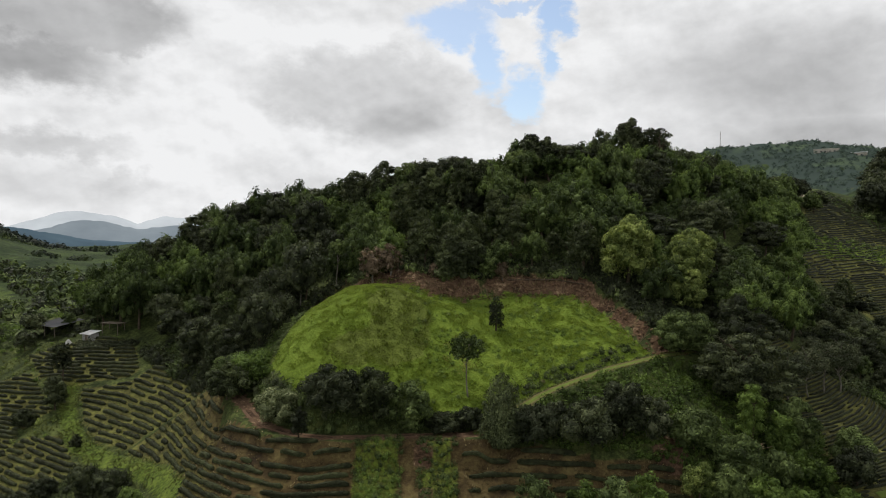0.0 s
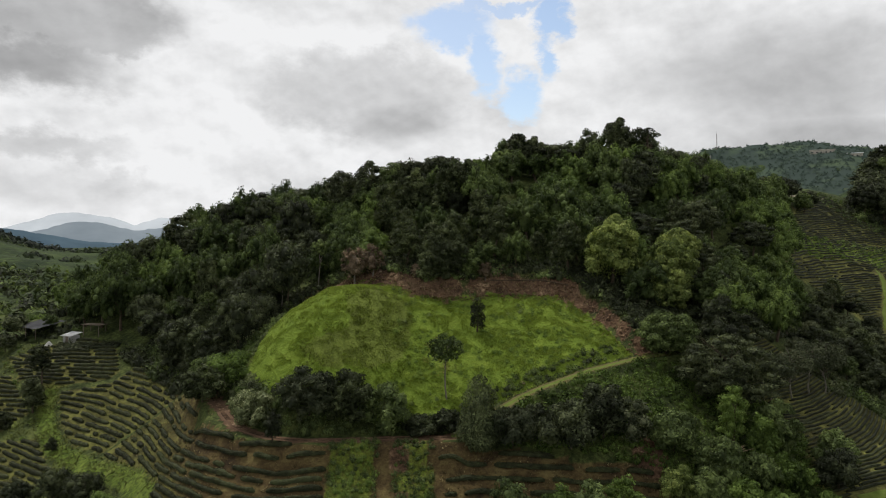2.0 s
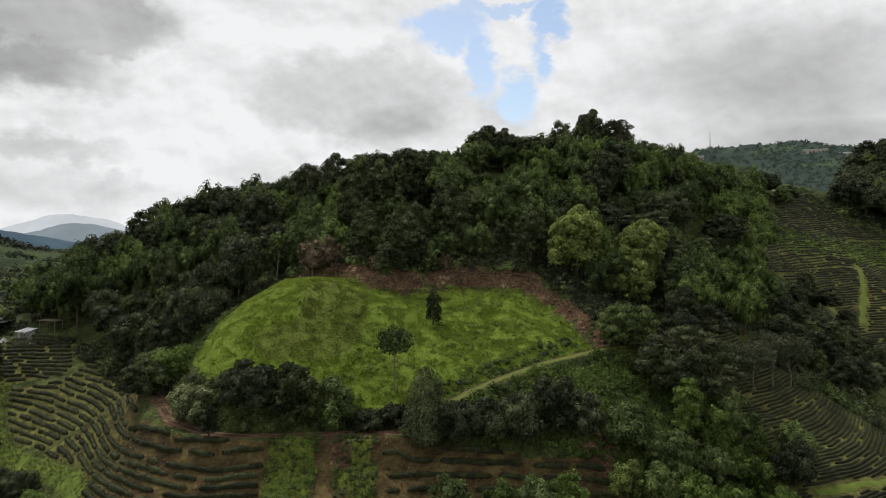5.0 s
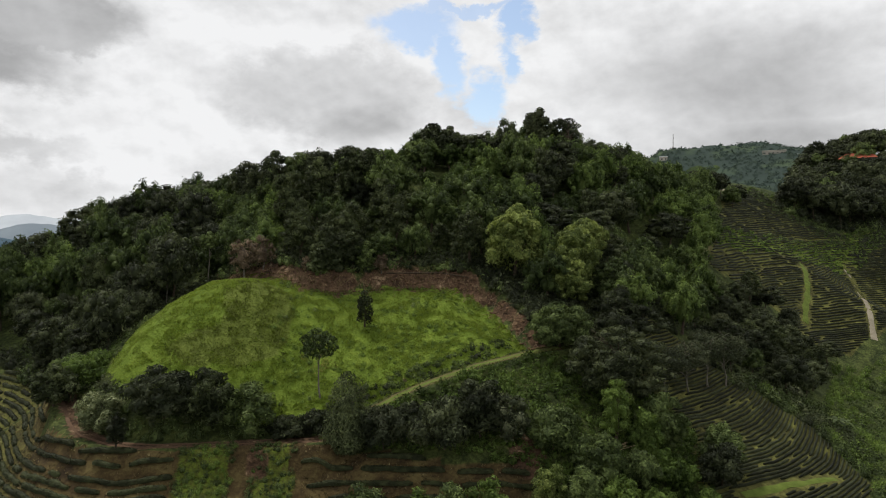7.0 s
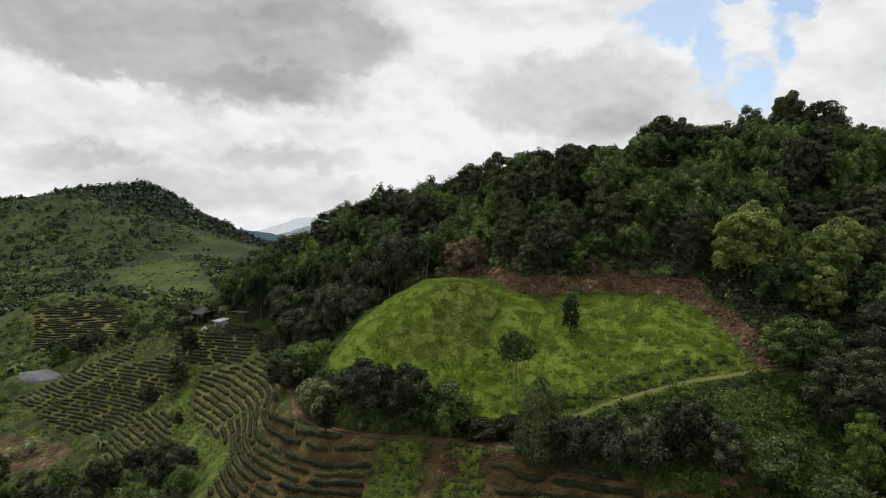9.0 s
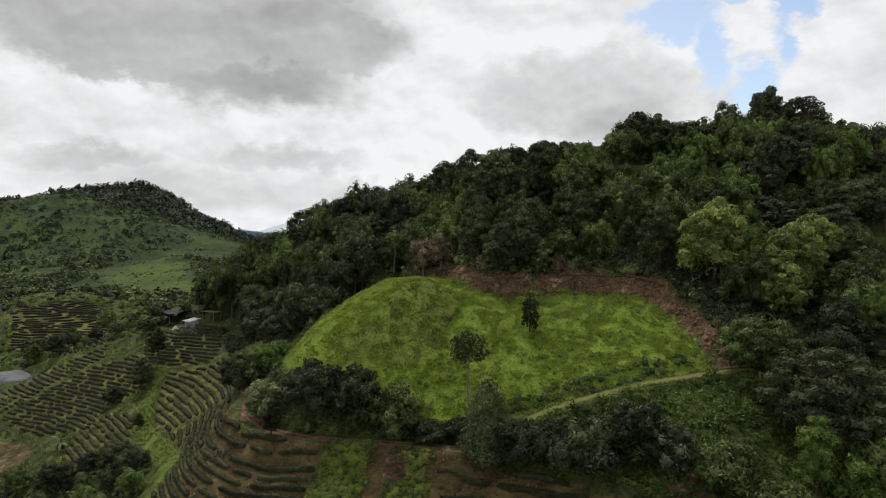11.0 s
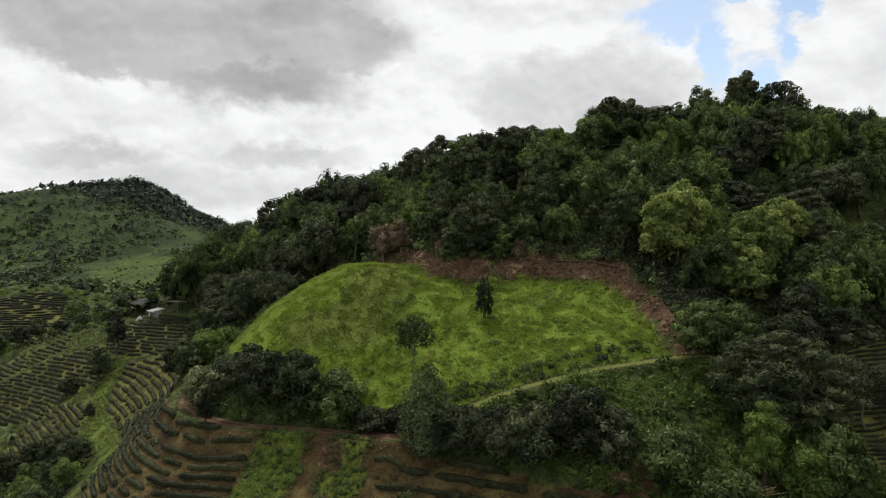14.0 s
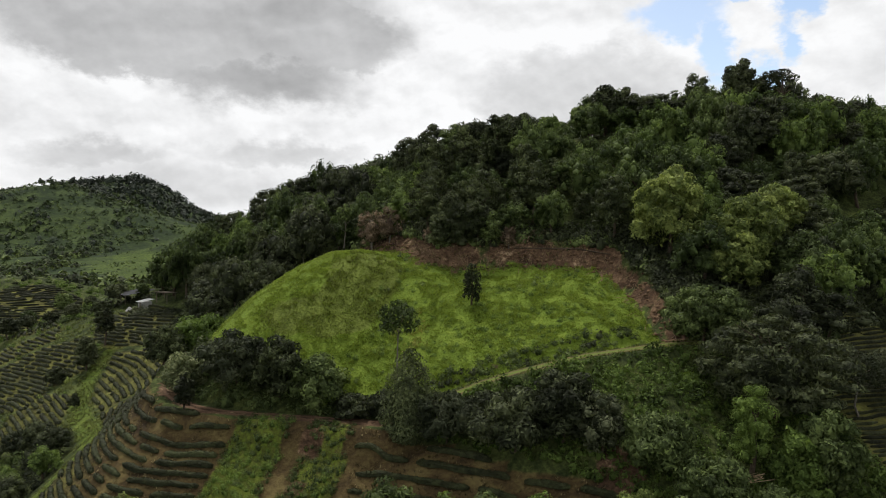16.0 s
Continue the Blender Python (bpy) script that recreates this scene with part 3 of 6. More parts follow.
def cone_shape(seed, wide, tall, cards=2600, size=0.14, taper=0.75):
    """A cone-shaped evergreen crown of fine sprays on uneven whorls. The origin is at half its height."""
    rng = np.random.RandomState(seed)
    s = 1 - rng.uniform(0.0, 1.0, cards) ** (0.35 + 0.25 * (taper < 0.5) + 0.2 * (taper >= 0.5))
    a = rng.uniform(0, 6.283, cards)
    ragged = 0.72 + 0.5 * value_noise(a * 2.2 + seed, s * 9.0, 1.0)
    reach = wide / 2 * (1 - s) ** taper * ragged * np.clip(0.45 + s * 4, 0, 1)
    r = reach * np.sqrt(rng.uniform(0.25, 1.0, cards))
    p = np.stack([r * np.cos(a), r * np.sin(a), s * tall - tall / 2 + 0.12 * tall * (r / wide)], 1)
    nrm = np.stack([np.cos(a), np.sin(a), 0.5 + 0 * a], 1) + rng.normal(scale=0.5, size=(cards, 3))
    nrm /= np.linalg.norm(nrm, axis=1, keepdims=True)
    v, f = spray_cards(p, nrm, size * rng.uniform(0.6, 1.4, cards), rng, -0.5, 0.35)
    lv, lf = lump(np.array([0, 0, -tall * 0.12]), np.array([wide * 0.2, wide * 0.2, tall * 0.36]), rng)
    return np.concatenate([v, lv]), np.concatenate([f, np.array(lf) + len(v)])


def clean_quads(faces):
    """Turns quads that repeat their last corner into two lists: quads and triangles."""
    tri = faces[:, 2] == faces[:, 3]
    return faces[~tri], faces[tri][:, :3]


def foliage_mesh(name, verts, faces, material):
    quads, tris = clean_quads(np.asarray(faces))
    mesh = bpy.data.meshes.new(name)
    verts = np.asarray(verts, np.float32)
    mesh.vertices.add(len(verts))
    mesh.vertices.foreach_set("co", verts.ravel())
    loops = np.concatenate([quads.ravel(), tris.ravel()]).astype(np.int32)
    total = np.concatenate([np.full(len(quads), 4), np.full(len(tris), 3)]).astype(np.int32)
    mesh.loops.add(len(loops))
    mesh.loops.foreach_set("vertex_index", loops)
    mesh.polygons.add(len(total))
    mesh.polygons.foreach_set("loop_start", np.concatenate([[0], np.cumsum(total)[:-1]]).astype(np.int32))
    mesh.polygons.foreach_set("loop_total", total)
    mesh.polygons.foreach_set("use_smooth", np.ones(len(total), bool))
    mesh.update(calc_edges=True)
    mesh.materials.append(material)
    return mesh


def tube(path, radii, sides=6):
    """Verts and quads of a tapered limb along a path."""
    verts, faces = [], []
    for k, (p, r) in enumerate(zip(path, radii)):
        p = Vector(p)
        way = (Vector(path[min(k + 1, len(path) - 1)]) - Vector(path[max(k - 1, 0)])).normalized()
        u = way.orthogonal().normalized()
        w = way.cross(u)
        for j in range(sides):
            a = 2 * math.pi * j / sides
            verts.append(p + (u * math.cos(a) + w * math.sin(a)) * r)
    for k in range(len(path) - 1):
        for j in range(sides):
            a, b = k * sides + j, k * sides + (j + 1) % sides
            faces.append((a, b, b + sides, a + sides))
    return [tuple(v) for v in verts], faces


def trunk_mesh(name, height, radius, seed, material, limbs=5, lean=0.06, reach=1.6, first=0.5):
    """A tapered trunk with limbs."""
    rng = random.Random(seed)
    path, x, y = [], 0.0, 0.0
    for k in range(6):
        path.append((x, y, height * k / 5))
        x += rng.uniform(-lean, lean) * height
        y += rng.uniform(-lean, lean) * height
    verts, faces = tube(path, [radius * (1.25 - 0.2 * k) for k in range(6)])
    for i in range(limbs):
        h = rng.uniform(first, 0.95)
        k = min(int(h * 5), 4)
        s = h * 5 - k
        p = Vector(path[k]).lerp(Vector(path[k + 1]), s)
        a = 2.4 * i + rng.uniform(-0.4, 0.4)
        out = Vector((math.cos(a), math.sin(a), rng.uniform(0.3, 0.8))) * reach * rng.uniform(0.5, 1.0)
        mid = p + out * 0.5 + Vector((0, 0, 0.06 * height))
        v, f = tube([tuple(p), tuple(mid), tuple(p + out + Vector((0, 0, 0.05 * height)))], [radius * 0.5, radius * 0.3, radius * 0.1], 5)
        faces += [tuple(q + len(verts) for q in face) for face in f]
        verts += v
    return net(name, np.array(verts), np.array(faces), material, True)


def tree(name, crown, trunk, lift, label="", category="tree", group=""):
    """A tree standing at the origin: an Empty with a trunk and a crown whose middle is lifted to that height."""
    root = new(name)
    root.empty_display_size = 0.2
    if trunk:
        new("trunk", trunk).parent = root
    top = new("crown", crown)
    top.parent = root
    top.location = (0, 0, lift)
    return tagged(root, label, category, group)


def stand(ob, x, y, turn=0.0, size=1.0, sink=0.15, tall=1.0):
    """Places a thing on the ground."""
    z = float(ground(x, y)) - sink
    ob.matrix_basis = Matrix.LocRotScale((x, y, z), Euler((0, 0, turn)), (size, size, size * tall))
    return ob


def again(ob, x, y, turn=0.0, size=1.0, sink=0.15, tall=1.0):
    return stand(copy_thing(ob, Matrix.Identity(4)), x, y, turn, size, sink, tall)


def scatter(poly, spacing, seed, keep=lambda x, y: True, limit=100000):
    """Random places in a polygon, at least spacing apart."""
    rng = random.Random(seed)
    xs, ys = [p[0] for p in poly], [p[1] for p in poly]
    cells, out = {}, []
    area = (max(xs) - min(xs)) * (max(ys) - min(ys))
    count = int(area / spacing ** 2 * 6)
    px = [rng.uniform(min(xs), max(xs)) for _ in range(count)]
    py = [rng.uniform(min(ys), max(ys)) for _ in range(count)]
    ok = inside(px, py, poly)
    for x, y, good in zip(px, py, ok):
        if not good or not keep(x, y):
            continue
        i, j = int(x // spacing), int(y // spacing)
        if any(math.hypot(x - u, y - v) < spacing for di in (-1, 0, 1) for dj in (-1, 0, 1) for u, v in cells.get((i + di, j + dj), ())):
            continue
        cells.setdefault((i, j), []).append((x, y))
        out.append((x, y))
        if len(out) >= limit:
            break
    return out


def plume_shape(seed, wide, tall, plumes=13, cards=2600, size=0.26):
    """A bamboo clump: culms that rise from one foot, lean out and bow over into drooping heads, with thin tips above. The origin is at half its height."""
    rng = np.random.RandomState(seed)
    cen, rad, tips = [], [], []
    heads = int(plumes * 1.5)
    for k in range(heads):
        a = 2.4 * k + rng.uniform(-0.4, 0.4)
        s = math.sqrt((k + 0.3) / heads)
        out = s * 0.46 * wide
        top = tall * (1.0 - 0.25 * s ** 3) * rng.uniform(0.66, 1.0)
        rw = wide * rng.uniform(0.095, 0.165)
        rz = rw * rng.uniform(0.8, 1.25)
        way = np.array([math.cos(a), math.sin(a), 0.0])
        cen.append(way * out + (0, 0, top - rz - tall / 2))
        rad.append((rw, rw, rz))
        # the bowed tip hangs outside and below its head
        cen.append(way * (out + rw * 0.9) + (0, 0, top - rz * 1.9 - tall / 2))
        rad.append((rw * 0.72, rw * 0.72, rz * 0.8))
        if k % 2:
            h = rng.uniform(0.25, 0.75) * top
            cen.append(way * (out * (0.5 + 0.5 * h / top) + rw * 0.3) + (0, 0, h - tall / 2))
            rad.append((rw * 0.9, rw * 0.9, rw * 1.3))
        if k % 4 == 1:
            t = np.linspace(0, 1, 9)[:, None]
            side = way * math.cos(k) + np.array([-way[1], way[0], 0]) * math.sin(k)
            tips.append(cen[-1] * 0 + way * out + side * t ** 2 * rw * 1.5 + np.array([0, 0, 1.0]) * (top - tall / 2 - rz * 0.4 + tall * 0.09 * (t * 1.5 - t * t * 0.7)))
    cen.append((0, 0, -0.12 * tall))
    rad.append((wide * 0.27, wide * 0.27, tall * 0.34))
    tips = np.concatenate(tips)
    return leafy(cen, rad, cards, size, rng, 1.0, 0.42, 0.7, 0.42, 0.5, extra=tips + rng.normal(scale=0.06, size=tips.shape))


FOREST = [(-27, 120), (-19, 123.5), (-13, 122.5), (-6.5, 120.5), (-0.5, 117), (7, 118), (16, 119.5), (25, 119), (30.5, 112), (34, 105.5), (45, 107), (56, 110), (66, 122), (73, 140),
          (84, 160), (96, 188), (104, 206), (88, 204), (68, 192), (40, 186), (10, 182), (-30, 184), (-65, 184), (-90, 174), (-86, 160), (-70, 141), (-55, 133), (-45, 123), (-34, 108), (-28.5, 106)]
YELLOW_TREES = [(32.0, 117.6, 9.6, 1.3), (41.0, 115.5, 9.2, 1.15), (45.5, 124, 8.0, 1.0), (34.5, 124, 7.0, 0.9), (49, 116, 6.5, 1.0), (40.0, 111.5, 6.2, 1.35)]


def wood_kinds():
    """Kinds of tree in the wood: style 0 round, 1 layered, 2 bamboo, 3 hung with creepers."""
    kinds = []
    for k, (wide, tall, lift, mat, style, label) in enumerate([
            (6.6, 6.4, 3.9, LEAF_DARK, 0, "dark broadleaf tree with a dense rounded crown"),
            (5.4, 6.4, 3.7, LEAF_MID, 0, "green broadleaf tree with a lumpy crown"),
            (6.0, 7.5, 3.9, LEAF_BAMBOO, 2, "feathery clump of bright green bamboo"),
            (8.0, 6.0, 4.3, LEAF_DARK, 1, "wide dark tree with layered foliage"),
            (5.0, 5.0, 3.2, LEAF_GREY, 0, "grey-green tree with thin foliage"),
            (5.6, 6.8, 3.8, LEAF_BAMBOO_DARK, 2, "arching dark green bamboo clump with drooping leaves"),
            (4.8, 8.0, 4.2, LEAF_CREEPER, 3, "tall green tree hung with creepers"),
            (4.8, 5.8, 3.4, LEAF_BAMBOO, 2, "light green bamboo clump with bowed tips"),
            (6.4, 7.8, 4.1, LEAF_BAMBOO_DARK, 2, "tall dark green bamboo clump with feathery tips")]):
        if style == 2:
            v, f = plume_shape(20 + k, wide, tall, 13, 1900, 0.21)
            light = plume_shape(20 + k, wide, tall, 11, 1300, 0.3)
        else:
            shape = ((10, 14, 0, 15)[style], (0.4, 0.33, 0, 0.34)[style], (0, 0, 0, 0.9)[style], (1.0, 0.6, 0, 1.0)[style])
            v, f = crown_shape(20 + k, wide, tall, shape[0], 2050, 0.20, shape[1], shape[2], flat=shape[3])
            light = crown_shape(20 + k, wide, tall, shape[0], 1300, 0.29, shape[1], shape[2], flat=shape[3])
        kinds.append((*light, mat, lift, label, foliage_mesh("crown", v, f, mat), trunk_mesh("trunk", lift + 1, 0.13 + 0.01 * k, 50 + k, BARK)))
    return kinds


def within_tea(x, y):
    return bool(inside(x, y, TEA_FIELDS["right_low"][0]))


def forest(kinds):
    spots = scatter(FOREST, 4.3, 11, lambda x, y: all(abs(x - t[0]) > t[2] * 0.42 or y > t[1] + t[2] * 0.4 for t in YELLOW_TREES[:3]) and not within_tea(x, y))
    rng = random.Random(3)
    near = sorted(spots, key=lambda p: p[1] - 0.12 * abs(p[0]))
    chosen = set(near[:300])
    first, pools = {}, {}
    for x, y in spots:
        patch = float(value_noise(x, y, 16))
        if y < 134 + 6 * patch and x < -20:
            k = rng.choice((0, 3, 0, 4, 6, 0))
        elif x < -8:
            k = rng.choice((5, 8, 5, 8, 2) if patch > 0.3 else (0, 8, 5, 3))
        elif x < 14:
            k = rng.choice((5, 8, 6, 0) if y > 132 else (6, 5, 6, 8))
        else:
            k = rng.choice((5, 2, 2, 7, 8) if patch > 0.42 else (5, 8, 2, 6, 3, 2))
        size, tall, turn = rng.uniform(0.78, 1.4), rng.uniform(0.85, 1.3), rng.uniform(0, 6.28)
        tall *= 1.0 + 0.14 * float(smooth(-x, 16, 34))
        if 7 < x < 19 and y > 142:
            size, tall = size * 0.72, min(tall, 1.0)
        v, f, mat, lift, label, crown, trunk = kinds[k]
        if (x, y) in chosen:
            if k not in first:
                first[k] = stand(tree("bamboo_clump" if "bamboo" in label else "forest_tree", crown, trunk, lift, label + " on the hillside", "bamboo" if "bamboo" in label else "tree", "trees of the hill wood"), x, y, turn, size, 0.2, tall)
            else:
                again(first[k], x, y, turn, size, 0.2, tall)
        else:
            pool(pools, v, f, mat, x, y, lift * size * tall, turn, size, tall)
    close_pools(pools, "wood_canopy", "dense tree canopy covering the upper hill", "woodland")


def pool(pools, v, f, mat, x, y, lift, turn, size, tall=1.0, level=None):
    """Adds a plant to the joined foliage of one material."""
    c, s = math.cos(turn), math.sin(turn)
    z = float(ground(x, y) if level is None else level) + lift
    w = np.stack([(v[:, 0] * c - v[:, 1] * s) * size + x, (v[:, 0] * s + v[:, 1] * c) * size + y, v[:, 2] * size * tall + z], 1)
    vs, fs, n = pools.setdefault(mat, ([], [], [0]))
    vs.append(w)
    fs.append(f + n[0])
    n[0] += len(w)


def close_pools(pools, name, label, category):
    for mat, (vs, fs, n) in pools.items():
        tagged(new(name, foliage_mesh(name, np.concatenate(vs), np.concatenate(fs), mat)), label, category, kind="stuff")


KINDS = wood_kinds()
forest(KINDS)


def lone_tree(x, y, wide, tall, base, mat, label, seed, name="tree", lobes=11, cards=1800, size=0.3, lobe=0.38, droop=0.0, slim=0.42, bark=None, top_heavy=0.0, limbs=5, core=0.42, flat=1.2, taper=0.75, turn=0.0, trunk_wide=0.022, plumes=0, cone=False, category="tree"):
    """One tree of its own shape: base is the height of the crown's lower edge over the ground."""
    if y < 122:
        wide, tall, base = wide * 1.04, tall * 1.06, (base * 0.7 if base > 1.5 else -0.1 * tall)
    cards, size = int(cards * 1.75), size * 0.84
    v, f = plume_shape(seed, wide, tall, plumes, cards, size) if plumes else cone_shape(seed, wide, tall, cards, size, taper) if cone else crown_shape(seed, wide, tall, lobes, cards, size, lobe, droop, slim, core=0.68 if core > 0.3 else core, top_heavy=top_heavy, flat=flat)
    lift = base + tall / 2
    trunk = trunk_mesh("trunk", lift + tall * 0.2, max(0.06, trunk_wide * (base + tall)), seed, bark or BARK, limbs, 0.03, wide * 0.32)
    return stand(tree(name, foliage_mesh("crown", v, f, mat), trunk, lift, label, category), x, y, turn)


for k, (x, y, wide, tall) in enumerate(YELLOW_TREES):
    lone_tree(x, y, wide, wide * 1.05 * tall, 0.5, LEAF_GREY if k == 4 else LEAF_YELLOW, "large tree with yellow-green foliage at the wood's edge", 70 + k, "broadleaf_tree", 30, 4200, 0.38, 0.24, core=0.6)
# skyline trees
lone_tree(45, 164, 5.8, 11.4, 3.6, LEAF_DARK, "tall dark tree rising over the hilltop", 80, "tall_tree", 12, 1300, 0.5, 0.42, core=0.85)
lone_tree(52.2, 164.5, 6.2, 3.4, 9.8, LEAF_DARK, "open umbrella-shaped tree on the hilltop", 81, "umbrella_tree", 8, 420, 0.34, 0.3, core=0.2, limbs=9, flat=0.4)
for k, (x, y, top, wide) in enumerate([(-20, 156, 14.0, 8), (-13.2, 151.2, 14.3, 8), (-7.8, 149.4, 11.9, 7.5), (-3.7, 149.5, 11.6, 7), (2.5, 150, 9.5, 7), (17.6, 153.8, 7.2, 6.5), (20.3, 155.9, 9.9, 7), (23.9, 157.2, 9.4, 5.5),
                                       (27.6, 157.9, 7.6, 6.5), (33.5, 159.7, 7.0, 7), (37.8, 163.4, 9.0, 8), (41.6, 163.9, 7.0, 7), (46.5, 159, 6.2, 7), (49.8, 165.3, 6.4, 7), (56.0, 166.1, 8.0, 8), (59.1, 166.2, 9.4, 8), (63.7, 164.9, 9.8, 8), (69.3, 168.6, 9.2, 9)]):
    lone_tree(x, y, wide, top * 0.9, top * 0.1, (LEAF_DARK, LEAF_DARK, LEAF_MID)[k % 3], "tall dense tree on the crest of the hill", 400 + k, "crest_tree", 18, 2100, 0.38, 0.33, core=0.5)
for k, (x, y, top) in enumerate([(-28, 157, 10.5), (-34, 160, 9.5), (10, 152, 6.2), (66, 160, 10.5), (73, 170, 10), (56, 158, 9), (30, 152, 8.5)]):
    lone_tree(x, y, 5.6, top, 0.0, LEAF_BAMBOO, "arching bamboo clump on the crest of the hill", 430 + k, "bamboo_clump", plumes=14, cards=1700, size=0.32, category="bamboo")
for k, (x, y, wide, tall) in enumerate([(-7, 134.5, 7.0, 13.5), (-2.5, 137, 6.0, 13.0), (3.5, 136, 5.0, 14.0), (8, 138, 6.0, 12.0), (10, 128.5, 5.0, 11.5)]):
    lone_tree(x, y, wide, tall, 0.6, LEAF_CREEPER, "tall dark tree wrapped in creepers on the slope", 60 + k, "creeper_tree", 20, 1900, 0.34, 0.34, 0.9)
lone_tree(-12.4, 120.0, 5.2, 7.6, 0.6, LEAF_DRY, "dry brown half-dead tree above the bank", 67, "dry_tree", 9, 700, 0.3, 0.3, 0.8, 0.25, BARK_PALE, core=0.4, limbs=9)
lone_tree(-9.2, 119.4, 4.4, 6.2, 0.3, LEAF_DRY, "dry brown leaning bush above the bank", 68, "dry_tree", 8, 600, 0.3, 0.3, 0.8, 0.25, BARK_PALE, core=0.4, limbs=7)
lone_tree(10.2, 117.2, 2.6, 3.6, 0.1, LEAF_DRY, "dry brown creeper hanging over the bank", 69, "dry_bush", 7, 500, 0.26, 0.3, 1.0, 0.25, BARK_PALE, core=0.4, category="bush")
lone_tree(7.6, 117.0, 3.2, 5.6, 0.0, LEAF_MID, "green creeper-covered shrub on the bank", 75, "shrub", 9, 900, 0.26, category="bush")
for k, (x, y, wide, tall) in enumerate([(0.6, 115.6, 4.0, 5.4), (3.4, 116.6, 4.6, 6.6), (5.6, 117.4, 4.0, 7.4)]):
    lone_tree(x, y, wide, tall, 0.0, LEAF_CREEPER, "shrub smothered in creepers hanging over the cut bank", 480 + k, "creeper_shrub", 12, 1100, 0.28, 0.34, 1.0, category="bush")
lone_tree(-1.5, 116.0, 2.0, 2.6, 0.0, LEAF_DRY, "dry brown brush on the bank", 76, "dry_bush", 6, 400, 0.24, 0.3, 1.0, 0.25, BARK_PALE, core=0.4, category="bush")
# slender and grey trees along the lower edge of the wood
for k, (x, y, wide, tall, base) in enumerate([(-25.5, 121.5, 3.4, 4.2, 5.0), (-33.5, 124.0, 3.6, 4.0, 5.4), (-41.0, 128.5, 3.4, 4.2, 5.2), (-19.5, 124.8, 3.2, 3.6, 5.6), (-48.5, 131.0, 3.6, 4.0, 4.6)]):
    lone_tree(x, y, wide, tall, base, LEAF_MID, "slender tree with a long bare pale trunk at the wood's edge", 460 + k, "slender_tree", 8, 560, 0.24, 0.34, bark=BARK_PALE, limbs=8, trunk_wide=0.013)
for k, (x, y, wide, tall) in enumerate([(-34.0, 111.5, 6.0, 4.8), (-38.6, 116.5, 5.6, 5.4), (-30.2, 113.5, 4.6, 5.0), (-44.0, 121.5, 5.4, 5.6)]):
    lone_tree(x, y, wide, tall, 0.3, (LEAF_GREY, LEAF_PALE)[k == 2], "grey-green leafy tree at the lower edge of the wood", 470 + k, "broadleaf_tree", 13, 1500, 0.26, 0.32)
# the edge of the clearing and the road
lone_tree(-21.2, 87.6, 5.6, 5.0, 0.6, LEAF_PALE, "pale whitish-leaved bush beside the dirt road", 90, "flowering_bush", 12, 2000, 0.24, 0.34, category="bush")
lone_tree(-14.0, 86.9, 8.0, 6.4, 0.5, LEAF_GREY, "dark spreading tree with large leaves beside the road", 91, "spreading_tree", 14, 2600, 0.36, 0.32, 0.6, 0.3)
lone_tree(-8.8, 87.2, 6.0, 7.6, 0.5, LEAF_CREEPER, "dark bushy tree beside the road", 92, "bushy_tree", 11, 2000, 0.3)
lone_tree(-4.4, 88.2, 6.0, 5.8, 0.4, LEAF_MID, "green bushy tree at the foot of the clearing", 93, "bushy_tree", 11, 1800, 0.3)
lone_tree(0.2, 87.6, 4.2, 2.8, 0.2, LEAF_DARK, "low dark shrub beside the road", 94, "shrub", 9, 1000, 0.28, category="bush")
lone_tree(3.6, 88.4, 4.2, 2.8, 0.2, LEAF_DARK, "low dark shrub with grey leaves beside the road", 95, "shrub", 9, 1000, 0.28, category="bush")
lone_tree(-27.8, 98, 7.0, 5.6, 0.4, LEAF_FRESH, "fresh green bush at the side of the clearing", 96, "bush", 12, 1900, 0.28, category="bush")
lone_tree(-30.0, 94, 5.0, 5.5, 0.4, LEAF_CREEPER, "dark bush at the bend of the road", 97, "bush", 10, 1300, 0.3, category="bush")
lone_tree(-31.5, 102, 6.0, 4.6, 0.4, LEAF_MID, "green bush below the wood", 98, "bush", 10, 1300, 0.3, category="bush")
lone_tree(-17.6, 82.6, 2.2, 4.6, 0.3, LEAF_DARK, "narrow dark young tree on the terrace edge", 99, "young_tree", 6, 600, 0.22)
lone_tree(7.4, 85.0, 6.6, 8.8, 0.8, LEAF_CREEPER, "dark cone-shaped casuarina tree beside the track", 100, "casuarina_tree", cards=3600, size=0.26, cone=True, taper=0.4)
lone_tree(11.4, 84.6, 6.0, 5.6, 0.4, LEAF_GREY, "tree with large drooping grey-green leaves", 101, "broadleaf_tree", 12, 1900, 0.36, 0.34, 0.9, 0.26)
lone_tree(14.6, 86.6, 4.0, 3.2, 0.2, LEAF_DARK, "dark rounded shrub below the track", 102, "shrub", 8, 900, 0.28, category="bush")
lone_tree(18.4, 83.6, 7.0, 6.2, 0.6, LEAF_DARK, "dark purplish-green tree below the track", 103, "broadleaf_tree", 13, 2300, 0.3)
lone_tree(22.6, 84.8, 6.0, 7.4, 0.8, LEAF_DARK, "tall dark tree below the track", 104, "broadleaf_tree", 13, 2300, 0.3)
lone_tree(26.2, 84.0, 4.6, 6.8, 0.8, LEAF_GREY, "thin grey-green tree on the lower slope", 105, "slender_tree", 9, 900, 0.26, core=0.45)
lone_tree(31.0, 83.6, 5.6, 5.2, 0.5, LEAF_MID, "rounded green tree on the lower slope", 106, "broadleaf_tree", 13, 2300, 0.3)
lone_tree(35.6, 100.2, 8.0, 7.0, 0.8, LEAF_MID, "broad umbrella-crowned tree at the track's end", 107, "broadleaf_tree", 34, 4600, 0.30, 0.24, top_heavy=0.2, flat=0.7)
